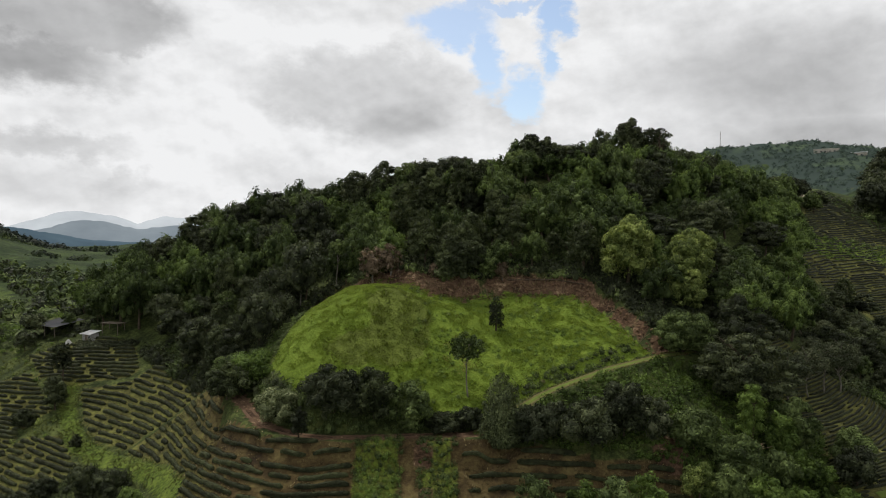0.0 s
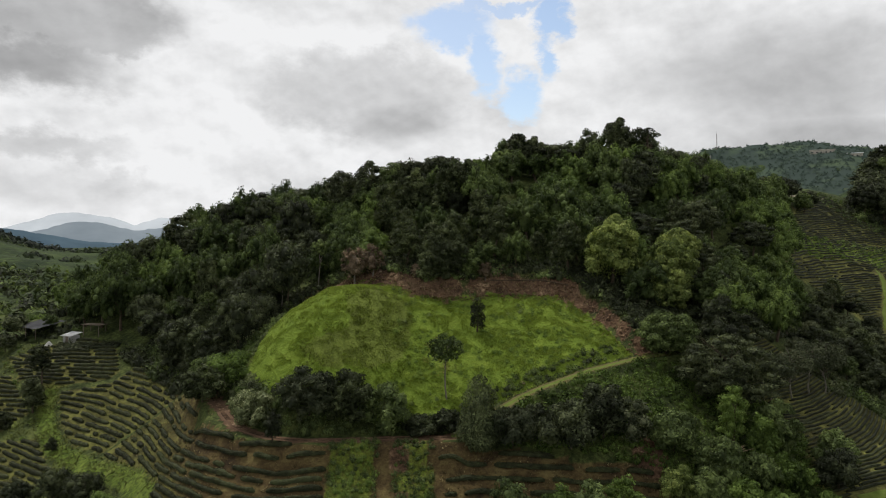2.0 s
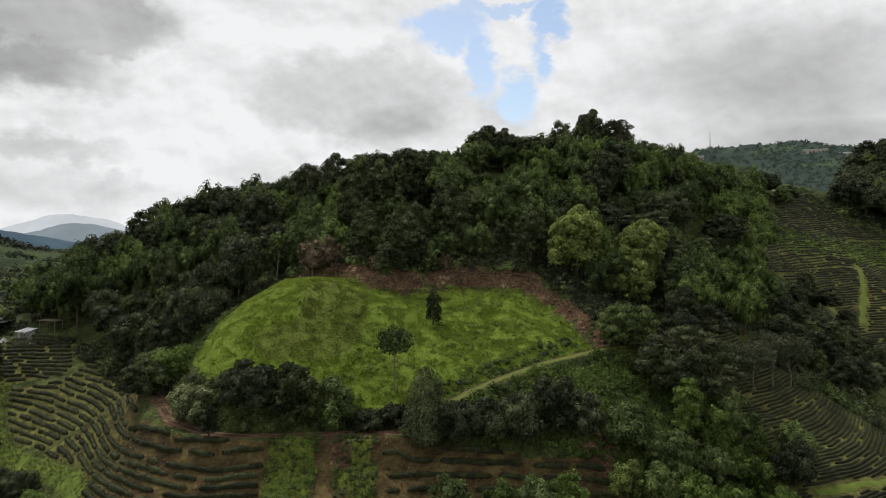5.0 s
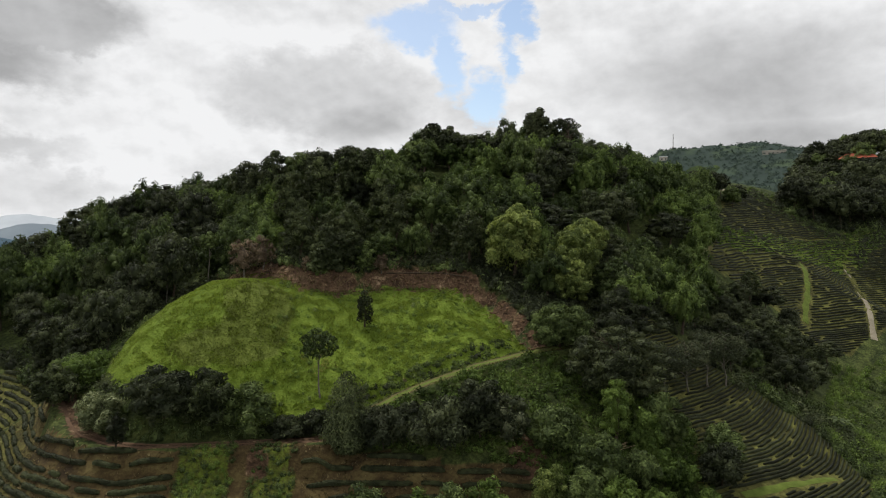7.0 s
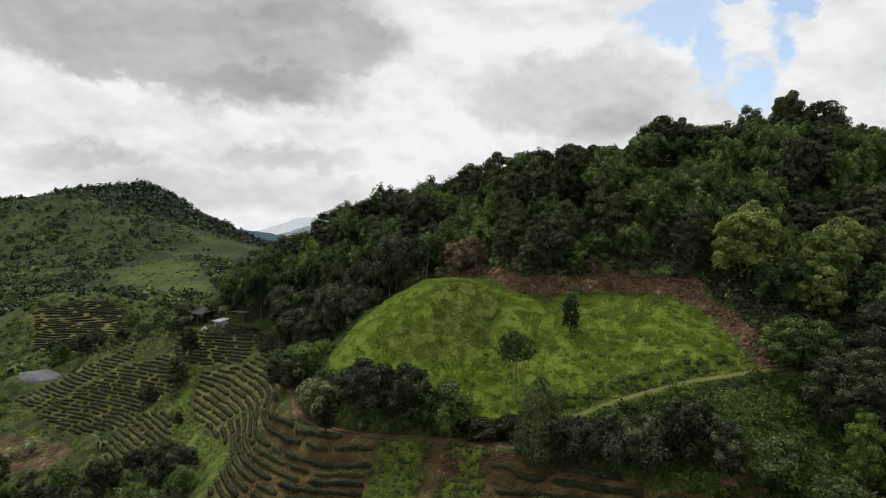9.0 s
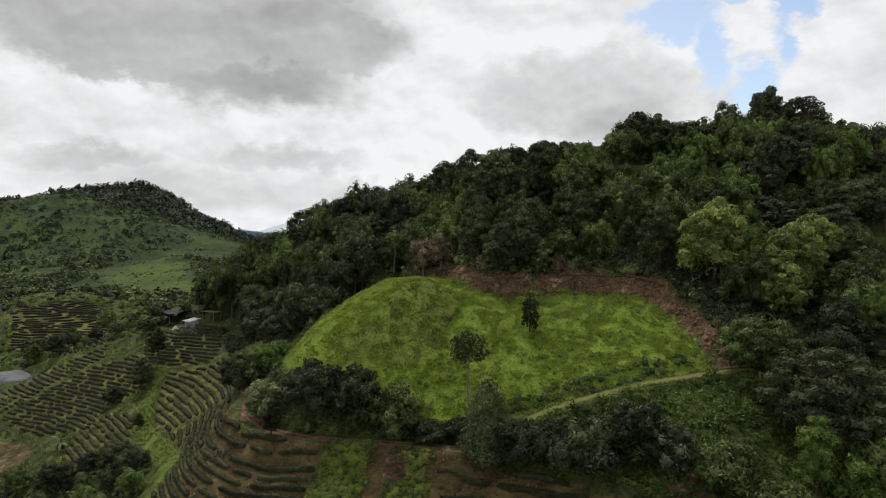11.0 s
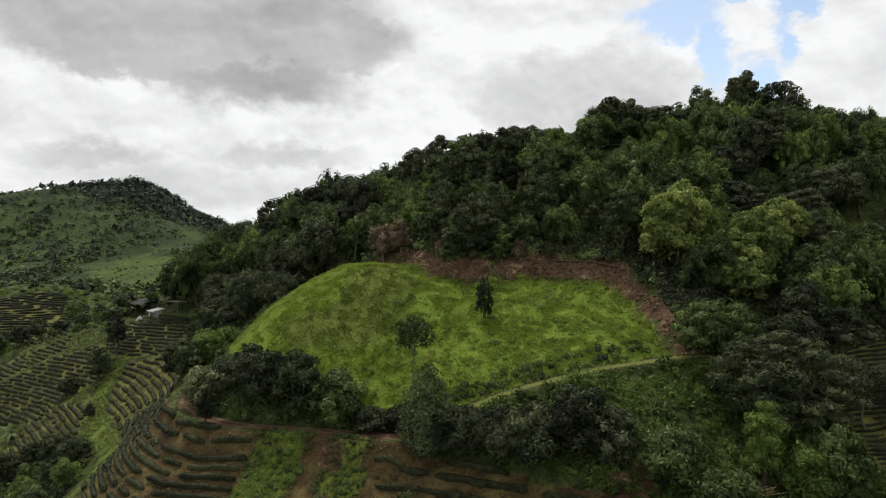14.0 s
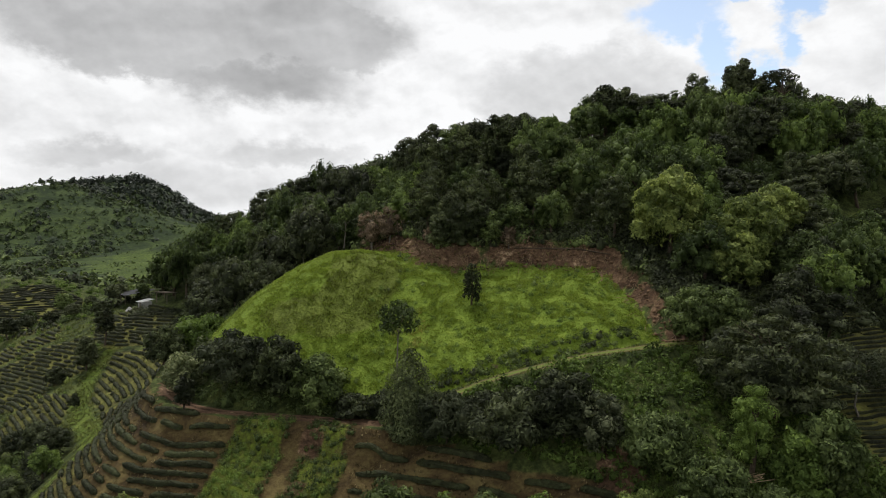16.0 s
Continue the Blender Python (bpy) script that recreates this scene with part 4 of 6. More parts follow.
lone_tree(41.6, 92.6, 13.4, 11.0, 1.4, LEAF_DARK, "very wide dark tree with layered branches", 108, "broadleaf_tree", 44, 6400, 0.32, 0.21, top_heavy=0.2, flat=0.45)
lone_tree(45.6, 105.5, 6.0, 8.4, 0.6, LEAF_DARK, "tall dark tree at the edge of the low tea field", 118, "broadleaf_tree", 16, 2000, 0.30)
lone_tree(47.0, 113.0, 6.0, 8.4, 0.6, LEAF_MID, "tall green tree above the low tea field", 119, "broadleaf_tree", 16, 2000, 0.30)
lone_tree(43.0, 100.5, 7.0, 7.4, 1.0, LEAF_DARK, "dark tree in the grove", 109, "broadleaf_tree", 13, 2000, 0.32)
lone_tree(38.6, 85.0, 3.0, 9.4, 0.4, LEAF_FRESH, "tree column wrapped in fresh green creeper", 110, "creeper_column", 9, 1500, 0.22, 0.5, 1.0, 0.3)
for k, (x, y, wide, tall) in enumerate([(44.6, 86.0, 4.6, 7.4), (42.0, 84.0, 3.4, 6.6), (43.0, 82.2, 3.2, 3.4), (44.4, 80.4, 3.6, 3.6), (40.2, 80.4, 3.4, 4.2), (41.0, 77.6, 3.4, 3.0), (46.6, 77.6, 3.2, 3.0)]):
    lone_tree(x, y, wide, tall, 0.2, (LEAF_FRESH, LEAF_MID)[k in (0, 4)], "lush bright green clump with hanging leaves", 440 + k, "bamboo_clump", plumes=13, cards=2200, size=0.32, category="bamboo")
lone_tree(35.6, 81.4, 6.0, 5.0, 0.2, LEAF_MID, "green scrubby tree on the lower slope", 112, "scrub_tree", 11, 1600, 0.28)
lone_tree(33.5, 78.6, 4.6, 4.2, 0.2, LEAF_MID, "green scrubby tree above the terraces", 113, "scrub_tree", 9, 1300, 0.26)
lone_tree(29.4, 77.6, 3.6, 4.6, 1.6, LEAF_YELLOW, "small yellow-green tree with a thin trunk", 114, "small_tree", 8, 1100, 0.22)
lone_tree(37.0, 77.6, 4.4, 4.0, 0.3, LEAF_FRESH, "bright green bush on the lower slope", 115, "bush", 9, 1200, 0.26, category="bush")
lone_tree(51.4, 84.4, 4.6, 5.4, 0.4, LEAF_MID, "green tree beside the low tea field", 116, "broadleaf_tree", 11, 1500, 0.28)
lone_tree(49.6, 81.0, 4.8, 5.4, 0.4, LEAF_DARK, "dark tree beside the low tea field", 117, "broadleaf_tree", 11, 1500, 0.28)
# in the clearing
lone_tree(8.2, 104.8, 1.9, 6.0, 0.0, LEAF_DARK, "narrow dark evergreen standing alone in the clearing", 120, "evergreen_tree", 20, 800, 0.24, 0.5, core=0.2)
lone_tree(3.4, 92.0, 4.8, 4.4, 6.0, LEAF_BAMBOO_DARK, "young tree with a flat crown on a pale bare trunk", 121, "young_tree", 12, 760, 0.30, 0.26, bark=BARK_PALE, core=0.22, limbs=12, trunk_wide=0.012)
# beside the left fields
lone_tree(-68.0, 118.6, 3.2, 7.0, 0.4, LEAF_DARK, "dark column-shaped tree between the tea fields", 130, "column_tree", 10, 1200, 0.26, 0.5)
lone_tree(-71.6, 115.6, 3.6, 3.4, 0.2, LEAF_DARK, "dark round shrub between the tea fields", 131, "shrub", 8, 800, 0.26, category="bush")
lone_tree(-57.6, 106.2, 1.8, 2.4, 0.1, LEAF_DARK, "small round shrub on the grassy path", 132, "shrub", 5, 400, 0.2, category="bush")
lone_tree(-70.5, 125.5, 3.6, 7.0, 1.0, LEAF_DARK, "dark slender tree above the tea field", 133, "slender_tree", 9, 900, 0.26)
lone_tree(-14.4, 70.2, 3.2, 3.4, 2.4, LEAF_YELLOW, "small yellow-green tree below the terraces", 134, "small_tree", 8, 900, 0.22)
for k, (x, y, tall) in enumerate([(10.0, 73.0, 8.4), (15.0, 72.4, 9.2), (18.6, 72.5, 9.6), (22.4, 74.0, 7.6)]):
    lone_tree(x, y, 4.8, tall, 3.0, (LEAF_MID, LEAF_FRESH)[k % 2], "green tree below the terraces", 140 + k, "broadleaf_tree", 10, 1300, 0.26)

# ---- groves and scrub ----
RIGHT_GROVE = [(47, 108), (58, 111), (68, 121), (77, 140), (84, 150), (100, 152), (104, 146), (90, 128), (80, 116), (70, 109.5), (60, 104.5), (50, 101)]
RIGHT_CLUMP = [(138, 225), (160, 229), (205, 246), (225, 300), (192, 302), (152, 242)]
GULLY = [(-104, 97), (-80, 96.5), (-66, 96), (-56, 94.5), (-48, 95), (-41.5, 88.5), (-37, 81), (-40, 70), (-104, 78)]
FARM_EDGE = [(-118, 137), (-104, 140), (-96, 140), (-88, 140), (-82, 142), (-72, 141), (-74, 147), (-90, 152), (-112, 150), (-130, 148)]


def grove(poly, spacing, seed, choices, sizes, label, group, limit=400, keep=lambda x, y: True, tall=(0.85, 1.15), plain=False):
    """Trees in a polygon. plain: with the lighter crowns that serve for trees far off."""
    rng = random.Random(seed)
    first = {}
    for x, y in scatter(poly, spacing, seed, keep, limit):
        k = rng.choice(choices)
        v, f, mat, lift, kind_label, crown, trunk = KINDS[k]
        size, t, turn = rng.uniform(*sizes), rng.uniform(*tall), rng.uniform(0, 6.28)
        if k not in first:
            crown = foliage_mesh("crown", v, f, mat) if plain else crown
            first[k] = stand(tree("bamboo_clump" if "bamboo" in kind_label else "grove_tree", crown, trunk, lift, kind_label.split(" with ")[0] + " " + label, "tree", group), x, y, turn, size, 0.2, t)
        else:
            again(first[k], x, y, turn, size, 0.2, t)


grove(RIGHT_GROVE, 4.2, 21, (0, 0, 3, 4, 1, 6), (0.6, 1.0), "in the grove below the tea slope", "grove trees", keep=lambda x, y: not within_tea(x, y))
grove(RIGHT_CLUMP, 5.0, 22, (0, 3, 0, 1), (1.3, 1.9), "on the far knoll", "trees of the far knoll", 90, plain=True)
grove(GULLY, 4.6, 23, (4, 1, 0, 7, 0, 6), (0.5, 0.9), "in the gully below the fields", "gully trees", 90)
grove(FARM_EDGE, 5.0, 24, (0, 1, 4, 0), (0.5, 0.85), "at the farm's edge", "farm trees", 60, plain=True)
grove([(-40, 158), (-20, 161), (3, 164), (5, 172), (-20, 172), (-40, 169)], 4.2, 26, (0, 3, 0, 6, 1), (1.15, 1.45), "along the ridge", "ridge trees", 40, plain=True)
grove([(100, 204), (116, 206), (120, 214), (104, 218)], 5.0, 25, (0, 0, 1), (0.8, 1.1), "at the saddle", "saddle trees", 20, plain=True)


def brush_shape(seed, cards=64, wide=1.6, tall=1.0, size=0.2):
    rng = np.random.RandomState(seed)
    d = rng.normal(size=(cards, 3))
    d[:, 2] = np.abs(d[:, 2]) * 0.9 + 0.1
    d /= np.linalg.norm(d, axis=1, keepdims=True)
    p = d * np.array([wide / 2, wide / 2, tall]) * rng.uniform(0.55, 1.1, (cards, 1))
    nrm = d + rng.normal(scale=0.5, size=d.shape)
    nrm /= np.linalg.norm(nrm, axis=1, keepdims=True)
    v, f = spray_cards(p, nrm, size * rng.uniform(0.6, 1.5, cards), rng, 0, 0.45)
    spots = rng.uniform(-0.25, 0.25, (3, 3)) * (wide, wide, 0) + (0, 0, tall * 0.1)
    cv, cf = cores(spots, np.array([(wide * 0.2, wide * 0.2, tall * 0.42)] * 3), rng, 3)
    return np.concatenate([v, cv]), np.concatenate([f, cf + len(v)])


BRUSH = [brush_shape(300 + k, 56) for k in range(6)]
THICKET = [brush_shape(320 + k, 150, 1.6, 1.0, 0.11) for k in range(6)]


def brush(poly, spacing, seed, mats, sizes, name, label, keep=lambda x, y: True, lift=0.0, limit=6000):
    rng, pools = random.Random(seed), {}
    spots = np.array(scatter(poly, spacing, seed, keep, limit))
    levels, patches = ground(spots[:, 0], spots[:, 1]), value_noise(spots[:, 0], spots[:, 1], 7)
    for (x, y), level, patch in zip(spots.tolist(), levels, patches):
        v, f = rng.choice(THICKET if sizes[1] > 1.8 or name == "weeds" else BRUSH)
        mat = mats[min(len(mats) - 1, int((patch * 0.7 + rng.random() * 0.3) * len(mats)))]
        pool(pools, v, f, mat, x, y, lift - 0.1, rng.uniform(0, 6.28), rng.uniform(*sizes), rng.uniform(0.7, 1.3), level)
    close_pools(pools, name, label, "undergrowth")


LOWER_SLOPE = [(9, 87), (12, 89.4), (16.6, 91), (23.5, 94), (32, 97.6), (45, 99), (52, 95.5), (50, 86), (46, 76), (46, 70), (30, 72), (29, 82), (20, 83), (11, 84.5)]
YELLOW_SLOPE = [(72, 86), (75, 104), (84, 116), (104, 144.5), (128, 152), (130, 120), (110, 88), (80, 70)]
off_road = lambda x, y: float(along(x, y, ROAD)[0]) > 1.9 and float(along(x, y, TRACK)[0]) > 1.8
brush(LOWER_SLOPE, 0.75, 31, (LEAF_FRESH, LEAF_FRESH, LEAF_FRESH), (0.5, 1.15), "slope_scrub", "dense green scrub and creepers on the slope", lambda x, y: off_road(x, y) and not within_tea(x, y))
brush(YELLOW_SLOPE, 1.6, 32, (LEAF_MID, LEAF_FRESH, LEAF_YELLOW), (0.9, 1.9), "yellow_green_scrub", "yellow-green scrub covering the slope")
brush(GULLY, 1.3, 33, (LEAF_DARK, LEAF_GREY, LEAF_MID), (0.8, 1.5), "gully_scrub", "dark scrub in the gully")
EDGE = [(-30, 104), (-26, 118), (-19, 123), (-6.5, 120), (-0.5, 116.4), (7, 117.4), (16, 119), (25, 118.4), (30.5, 111), (34, 104.5), (46, 103), (66, 122), (60, 128), (30, 126), (5, 124), (-20, 130), (-50, 134), (-58, 130), (-47, 120), (-34, 104)]
brush(EDGE, 1.3, 34, (LEAF_DARK, LEAF_DARK, LEAF_MID), (1.1, 2.6), "wood_undergrowth", "dark undergrowth along the wood's edge", lambda x, y: not within_tea(x, y))
brush([(-26, 96), (-20, 90), (-13, 88), (-4, 88.4), (4, 89.4), (10, 91), (4, 87.6), (-3, 87.4), (-9, 85.8), (-14, 85), (-18.4, 85.6), (-22, 88), (-25.6, 92.5), (-28, 98)], 0.9, 35, (LEAF_DARK, LEAF_MID, LEAF_DARK), (0.8, 1.85), "roadside_scrub", "dark scrub along the foot of the clearing", off_road)
brush(FARM_EDGE, 1.6, 36, (LEAF_DARK, LEAF_MID, LEAF_FRESH), (0.8, 1.5), "farm_scrub", "scrub between the farm fields", lambda x, y: math.hypot(x + 116, y - 131) > 9.0)
brush(RIGHT_GROVE, 1.6, 37, (LEAF_DARK, LEAF_DARK, LEAF_GREY), (0.8, 1.6), "grove_undergrowth", "dark undergrowth in the grove", lambda x, y: not within_tea(x, y))
brush([(-29, 119), (-24, 118), (-26, 106), (-29, 104), (-40, 113), (-46, 122), (-52, 130), (-42, 128)], 1.1, 38, (LEAF_GREY, LEAF_MID, LEAF_YELLOW), (0.8, 1.6), "hedge_scrub", "grey and yellow scrub between wood and tea field")

brush([(-100, 108), (-120, 119), (-160, 150), (-166, 172), (-140, 198), (-100, 192), (-90, 160), (-100, 142), (-112, 136), (-114, 121)], 2.2, 39, (LEAF_MID, LEAF_FRESH, LEAF_DARK), (0.8, 1.9), "valley_scrub", "green scrub between the valley fields", lambda x, y: not inside(x, y, TEA_FIELDS["far_left"][0]) and not inside(x, y, RED_FIELD) and math.hypot(x + 116, y - 131) > 9.0)
for k, strip in enumerate(WEED_STRIPS):
    brush(strip, 0.52, 60 + k, (LEAF_FRESH, LEAF_MID, LEAF_FRESH), (0.42, 0.8), "weeds", "dark green weeds between the terraces")

RIDGE_BACK = [(-86, 158), (-60, 150), (-35, 160), (5, 166), (40, 168), (66, 176), (60, 190), (0, 184), (-60, 186), (-90, 175)]
brush(RIDGE_BACK, 2.6, 41, (LEAF_DARK, LEAF_DARK, LEAF_MID), (2.2, 3.6), "ridge_undergrowth", "dark undergrowth beneath the ridge trees")
BANK_TOP = [(-29, 119), (-20, 126), (-6, 124), (0, 120), (16, 122), (26, 122), (33, 112), (36, 102), (30, 100), (20, 112), (0, 111), (-10, 114), (-26, 114)]


def over_bank(x, y):
    d, _, side = along(x, y, BANK)
    return bool(side > 0) and 0.55 + 0.9 * float(value_noise(x, y, 4)) < float(d) < 3.2


brush(BANK_TOP, 0.8, 42, (LEAF_DARK, LEAF_MID, LEAF_DARK, LEAF_DRY), (0.6, 1.5), "bank_scrub", "dark and dry scrub hanging over the cut bank", over_bank)


def tufts(polys, per_metre, seed, material, high, name, label, keep=None):
    """Sparse grass tufts: bent blades, three a tuft."""
    rng = np.random.RandomState(seed)
    all_v, all_f, base = [], [], 0
    for poly in polys:
        xs, ys = [p[0] for p in poly], [p[1] for p in poly]
        pts = rng.uniform((min(xs), min(ys)), (max(xs), max(ys)), (int((max(xs) - min(xs)) * (max(ys) - min(ys)) * per_metre), 2))
        pts = pts[inside(pts[:, 0], pts[:, 1], poly)]
        pts = pts[value_noise(pts[:, 0], pts[:, 1], 2.0) > rng.uniform(0.1, 0.8, len(pts))]
        if keep is not None:
            pts = pts[keep(pts[:, 0], pts[:, 1])]
        n = len(pts)
        z = ground(pts[:, 0], pts[:, 1]) - 0.02
        for k in range(3):
            a, h = rng.uniform(0, 6.28, n), high * rng.uniform(0.5, 1.4, n)
            c, s, out, wide = np.cos(a), np.sin(a), h * rng.uniform(0.5, 1.4, n), 0.05 + 0.05 * rng.rand(n)
            foot = np.stack([pts[:, 0], pts[:, 1], z], 1)
            side = np.stack([-s, c, 0 * c], 1) * wide[:, None]
            v = np.stack([foot - side, foot + side, foot + np.stack([c * out, s * out, h], 1)], 1).reshape(-1, 3)
            all_v.append(v)
            all_f.append(np.arange(3 * n).reshape(n, 3) + base)
            base += 3 * n
    tagged(new(name, net(name, np.concatenate(all_v), np.concatenate(all_f), material)), label, "grass", kind="stuff")


near_path = lambda x, y: along(x, y, GREEN_PATH)[0] < 1.9
tufts([[(-70, 126), (-62, 126), (-30, 84), (-30, 72), (-38, 72), (-70, 115)]], 9.0, 71, SHORT_GRASS, 0.22, "path_grass_tufts", "short bright grass along the path", near_path)
tufts([TEA_FIELDS["front"][0], TEA_FIELDS["front_right"][0], [(-28, 91), (-22, 87.5), (-18, 85.4), (-17, 82.4), (-24, 84.6), (-29, 89)]], 5.0, 72, DRY_GRASS, 0.2, "dry_grass_tufts", "dry straw-coloured grass on the terraces", lambda x, y: along(x, y, ROAD)[0] > 1.3)
tufts([TEA_FIELDS["hollow"][0], TEA_FIELDS["shoulder"][0], TEA_FIELDS["hut"][0], TEA_FIELDS["gully"][0]], 4.0, 73, SHORT_GRASS, 0.2, "terrace_grass_tufts", "green grass between the tea rows")
tufts([[(p[0] + d, p[1] + e) for p, d, e in zip(TRACK[1:] + TRACK[:0:-1], [0] * 12, [1.6] * 6 + [-1.6] * 6)]], 14.0, 74, SHORT_GRASS, 0.25, "track_grass_tufts", "grass along the track", lambda x, y: along(x, y, TRACK)[0] > 0.75)

no_rows = lambda x, y: ~(inside(x, y, TEA_FIELDS["hollow"][0]) | inside(x, y, TEA_FIELDS["shoulder"][0]) | inside(x, y, TEA_FIELDS["hut"][0]) | inside(x, y, TEA_FIELDS["gully"][0]) | inside(x, y, RED_FIELD)) & (np.hypot(x + 116, y - 131) > 9.0)
tufts([[(-100, 108), (-78, 98), (-60, 96), (-50, 100), (-58, 112), (-66, 126), (-80, 142), (-104, 142), (-124, 136), (-118, 120)]], 5.0, 75, SHORT_GRASS, 0.28, "field_edge_grass", "rough grass at the edges of the fields", no_rows)
brush([(-100, 108), (-78, 98), (-60, 96), (-58, 112), (-66, 126), (-80, 142), (-104, 142), (-124, 136), (-118, 120)], 2.4, 76, (LEAF_MID, LEAF_YELLOW, LEAF_FRESH, LEAF_GREY), (0.4, 0.9), "field_edge_scrub", "low scrub at the edges of the fields", lambda x, y: bool(no_rows(np.array(x), np.array(y))) and float(along(x, y, GREEN_PATH)[0]) > 2.0)


def meadow():
    """Tall grass of the clearing: three blades a tuft."""
    rng = np.random.RandomState(9)
    pts = rng.uniform((-27, 86), (33, 122), (120000, 2))
    pts = pts[inside(pts[:, 0], pts[:, 1], CLEARING)]
    n = len(pts)
    # tufts gather along the contours
    level = bare_land(pts[:, 0], pts[:, 1])
    band = value_noise(level * 2.2 + value_noise(pts[:, 0], pts[:, 1], 5.0) * 3, pts[:, 0] * 0.35, 1.0)
    lush = 0.60 * value_noise(pts[:, 0] + 3, pts[:, 1], 0.9) + 0.15 * value_noise(pts[:, 0] + 50, pts[:, 1], 3.6) + 0.25 * band
    thick = lush > rng.uniform(0.0, 0.6, n)
    pts, lush = pts[thick], smooth(lush[thick], 0.3, 0.75)
    n = len(pts)
    z = ground(pts[:, 0], pts[:, 1]) - 0.03
    verts, faces, base = [], [], 0
    for k in range(3):
        a = rng.uniform(0, 6.28, n)
        h = (0.10 + 0.15 * lush) * rng.uniform(0.6, 1.3, n)
        out, wide = h * rng.uniform(0.5, 1.6, n), 0.03 + 0.035 * rng.rand(n)
        c, s = np.cos(a), np.sin(a)
        foot = np.stack([pts[:, 0], pts[:, 1], z], 1)
        side = np.stack([-s, c, 0 * c], 1) * wide[:, None]
        tip = foot + np.stack([c * out, s * out, h], 1)
        v = np.stack([foot - side, foot + side, tip], 1).reshape(-1, 3)
        i = np.arange(n) * 3 + base
        faces += [np.stack([i, i + 1, i + 2], 1)]
        verts.append(v)
        base += 3 * n
    verts, faces = np.concatenate(verts), np.concatenate(faces)
    wx, wy = pts[:, 0] + 3.0 * (value_noise(pts[:, 0], pts[:, 1], 1.3) - 0.5), pts[:, 1] + 3.0 * (value_noise(pts[:, 0] + 40, pts[:, 1], 1.3) - 0.5)
    olive = inside(wx, wy, OLIVE_PATCH) & (rng.rand(n) < 0.6) | (rng.rand(n) < 0.10)
    maize = inside(wx, wy, MAIZE_PATCH) & (rng.rand(n) < 0.7)
    kind = np.tile(np.where(maize, 2, np.where(olive, 1, 0)), 3)
    for k, (mat, label) in enumerate([(GRASS, "tall bright green grass covering the clearing"), (OLIVE_GRASS, "olive-brown withering grass on the mound"), (MAIZE, "yellowing stalks in the clearing")]):
        mine = faces[kind == k]
        used, index = np.unique(mine, return_inverse=True)
        tagged(new("meadow_grass", net("meadow_grass", verts[used], index.reshape(mine.shape), mat)), label, "grass", kind="stuff")


meadow()
brush([(-25.2, 97), (-23.6, 106), (-20, 119), (-23.5, 119.5), (-27.5, 106), (-28.5, 97)], 0.75, 85, (LEAF_FRESH, LEAF_MID, LEAF_FRESH), (0.4, 0.9), "mound_side_scrub", "low green scrub on the steep side of the mound")
brush([(126, 229), (134, 218), (150, 216.5), (170, 221), (192, 235), (192, 244), (165, 232), (146, 229), (136, 240)], 1.3, 84, (LEAF_DARK, LEAF_MID, LEAF_FRESH), (0.5, 1.1), "knoll_scrub", "low scrub between the tea rows and the knoll's trees")
brush([(60, 104.5), (67.5, 108), (74, 103.5), (72.5, 88), (66.5, 79.5), (70, 76), (80, 86), (82, 104), (86, 118), (76, 113), (68, 110.5)], 1.0, 82, (LEAF_DARK, LEAF_MID, LEAF_FRESH), (0.8, 1.9), "field_side_scrub", "dense scrub along the side of the low tea field")
brush(SWATH, 1.25, 83, (LEAF_FRESH, LEAF_FRESH, LEAF_MID), (0.5, 1.1), "slope_weeds", "bright green weeds overgrowing the tea rows", lambda x, y: float(value_noise(x, y, 6)) > 0.3)
brush([(136, 224), (160, 227.5), (190, 238), (200, 250), (160, 236), (146, 240)], 1.8, 81, (LEAF_DARK, LEAF_DARK, LEAF_MID), (2.0, 3.4), "knoll_undergrowth", "dark undergrowth at the foot of the knoll's trees")
brush([(-73.5, 134.6), (-66.3, 133.2), (-60.5, 133.4), (-60.5, 134.6), (-66, 134.6), (-73, 136.0)], 0.6, 80, (LEAF_DARK, LEAF_DARK, LEAF_GREY), (0.7, 1.3), "hut_hedge", "dark clipped hedge in front of the hut")
weedy_band = lambda x, y: float(value_noise(bare_land(x, y) * 1.6 + value_noise(x, y, 5.0) * 3, x * 0.3, 1.0)) * 0.6 + 0.4 * float(value_noise(x, y, 1.7)) > 0.52
brush(CLEARING, 0.85, 77, (LEAF_MID, LEAF_FRESH, LEAF_FRESH), (0.25, 0.65), "meadow_weeds", "leafy green weeds among the grass", lambda x, y: weedy_band(x, y) and x > -6 + 6 * float(value_noise(x, y, 3)))
CUT_EDGE = [(8, 91.2), (13, 93.2), (18, 94.6), (23.8, 97.2), (28.5, 100.6), (27.5, 101.9), (22.5, 98.8), (17, 96.2), (12, 94.6), (7, 92.4)]
brush(CUT_EDGE, 0.7, 78, (LEAF_DARK, LEAF_DARK, LEAF_MID, LEAF_DRY), (0.5, 1.0), "track_side_scrub", "dark scrub on the low bank above the track", lambda x, y: float(value_noise(x, y, 3)) > 0.3)

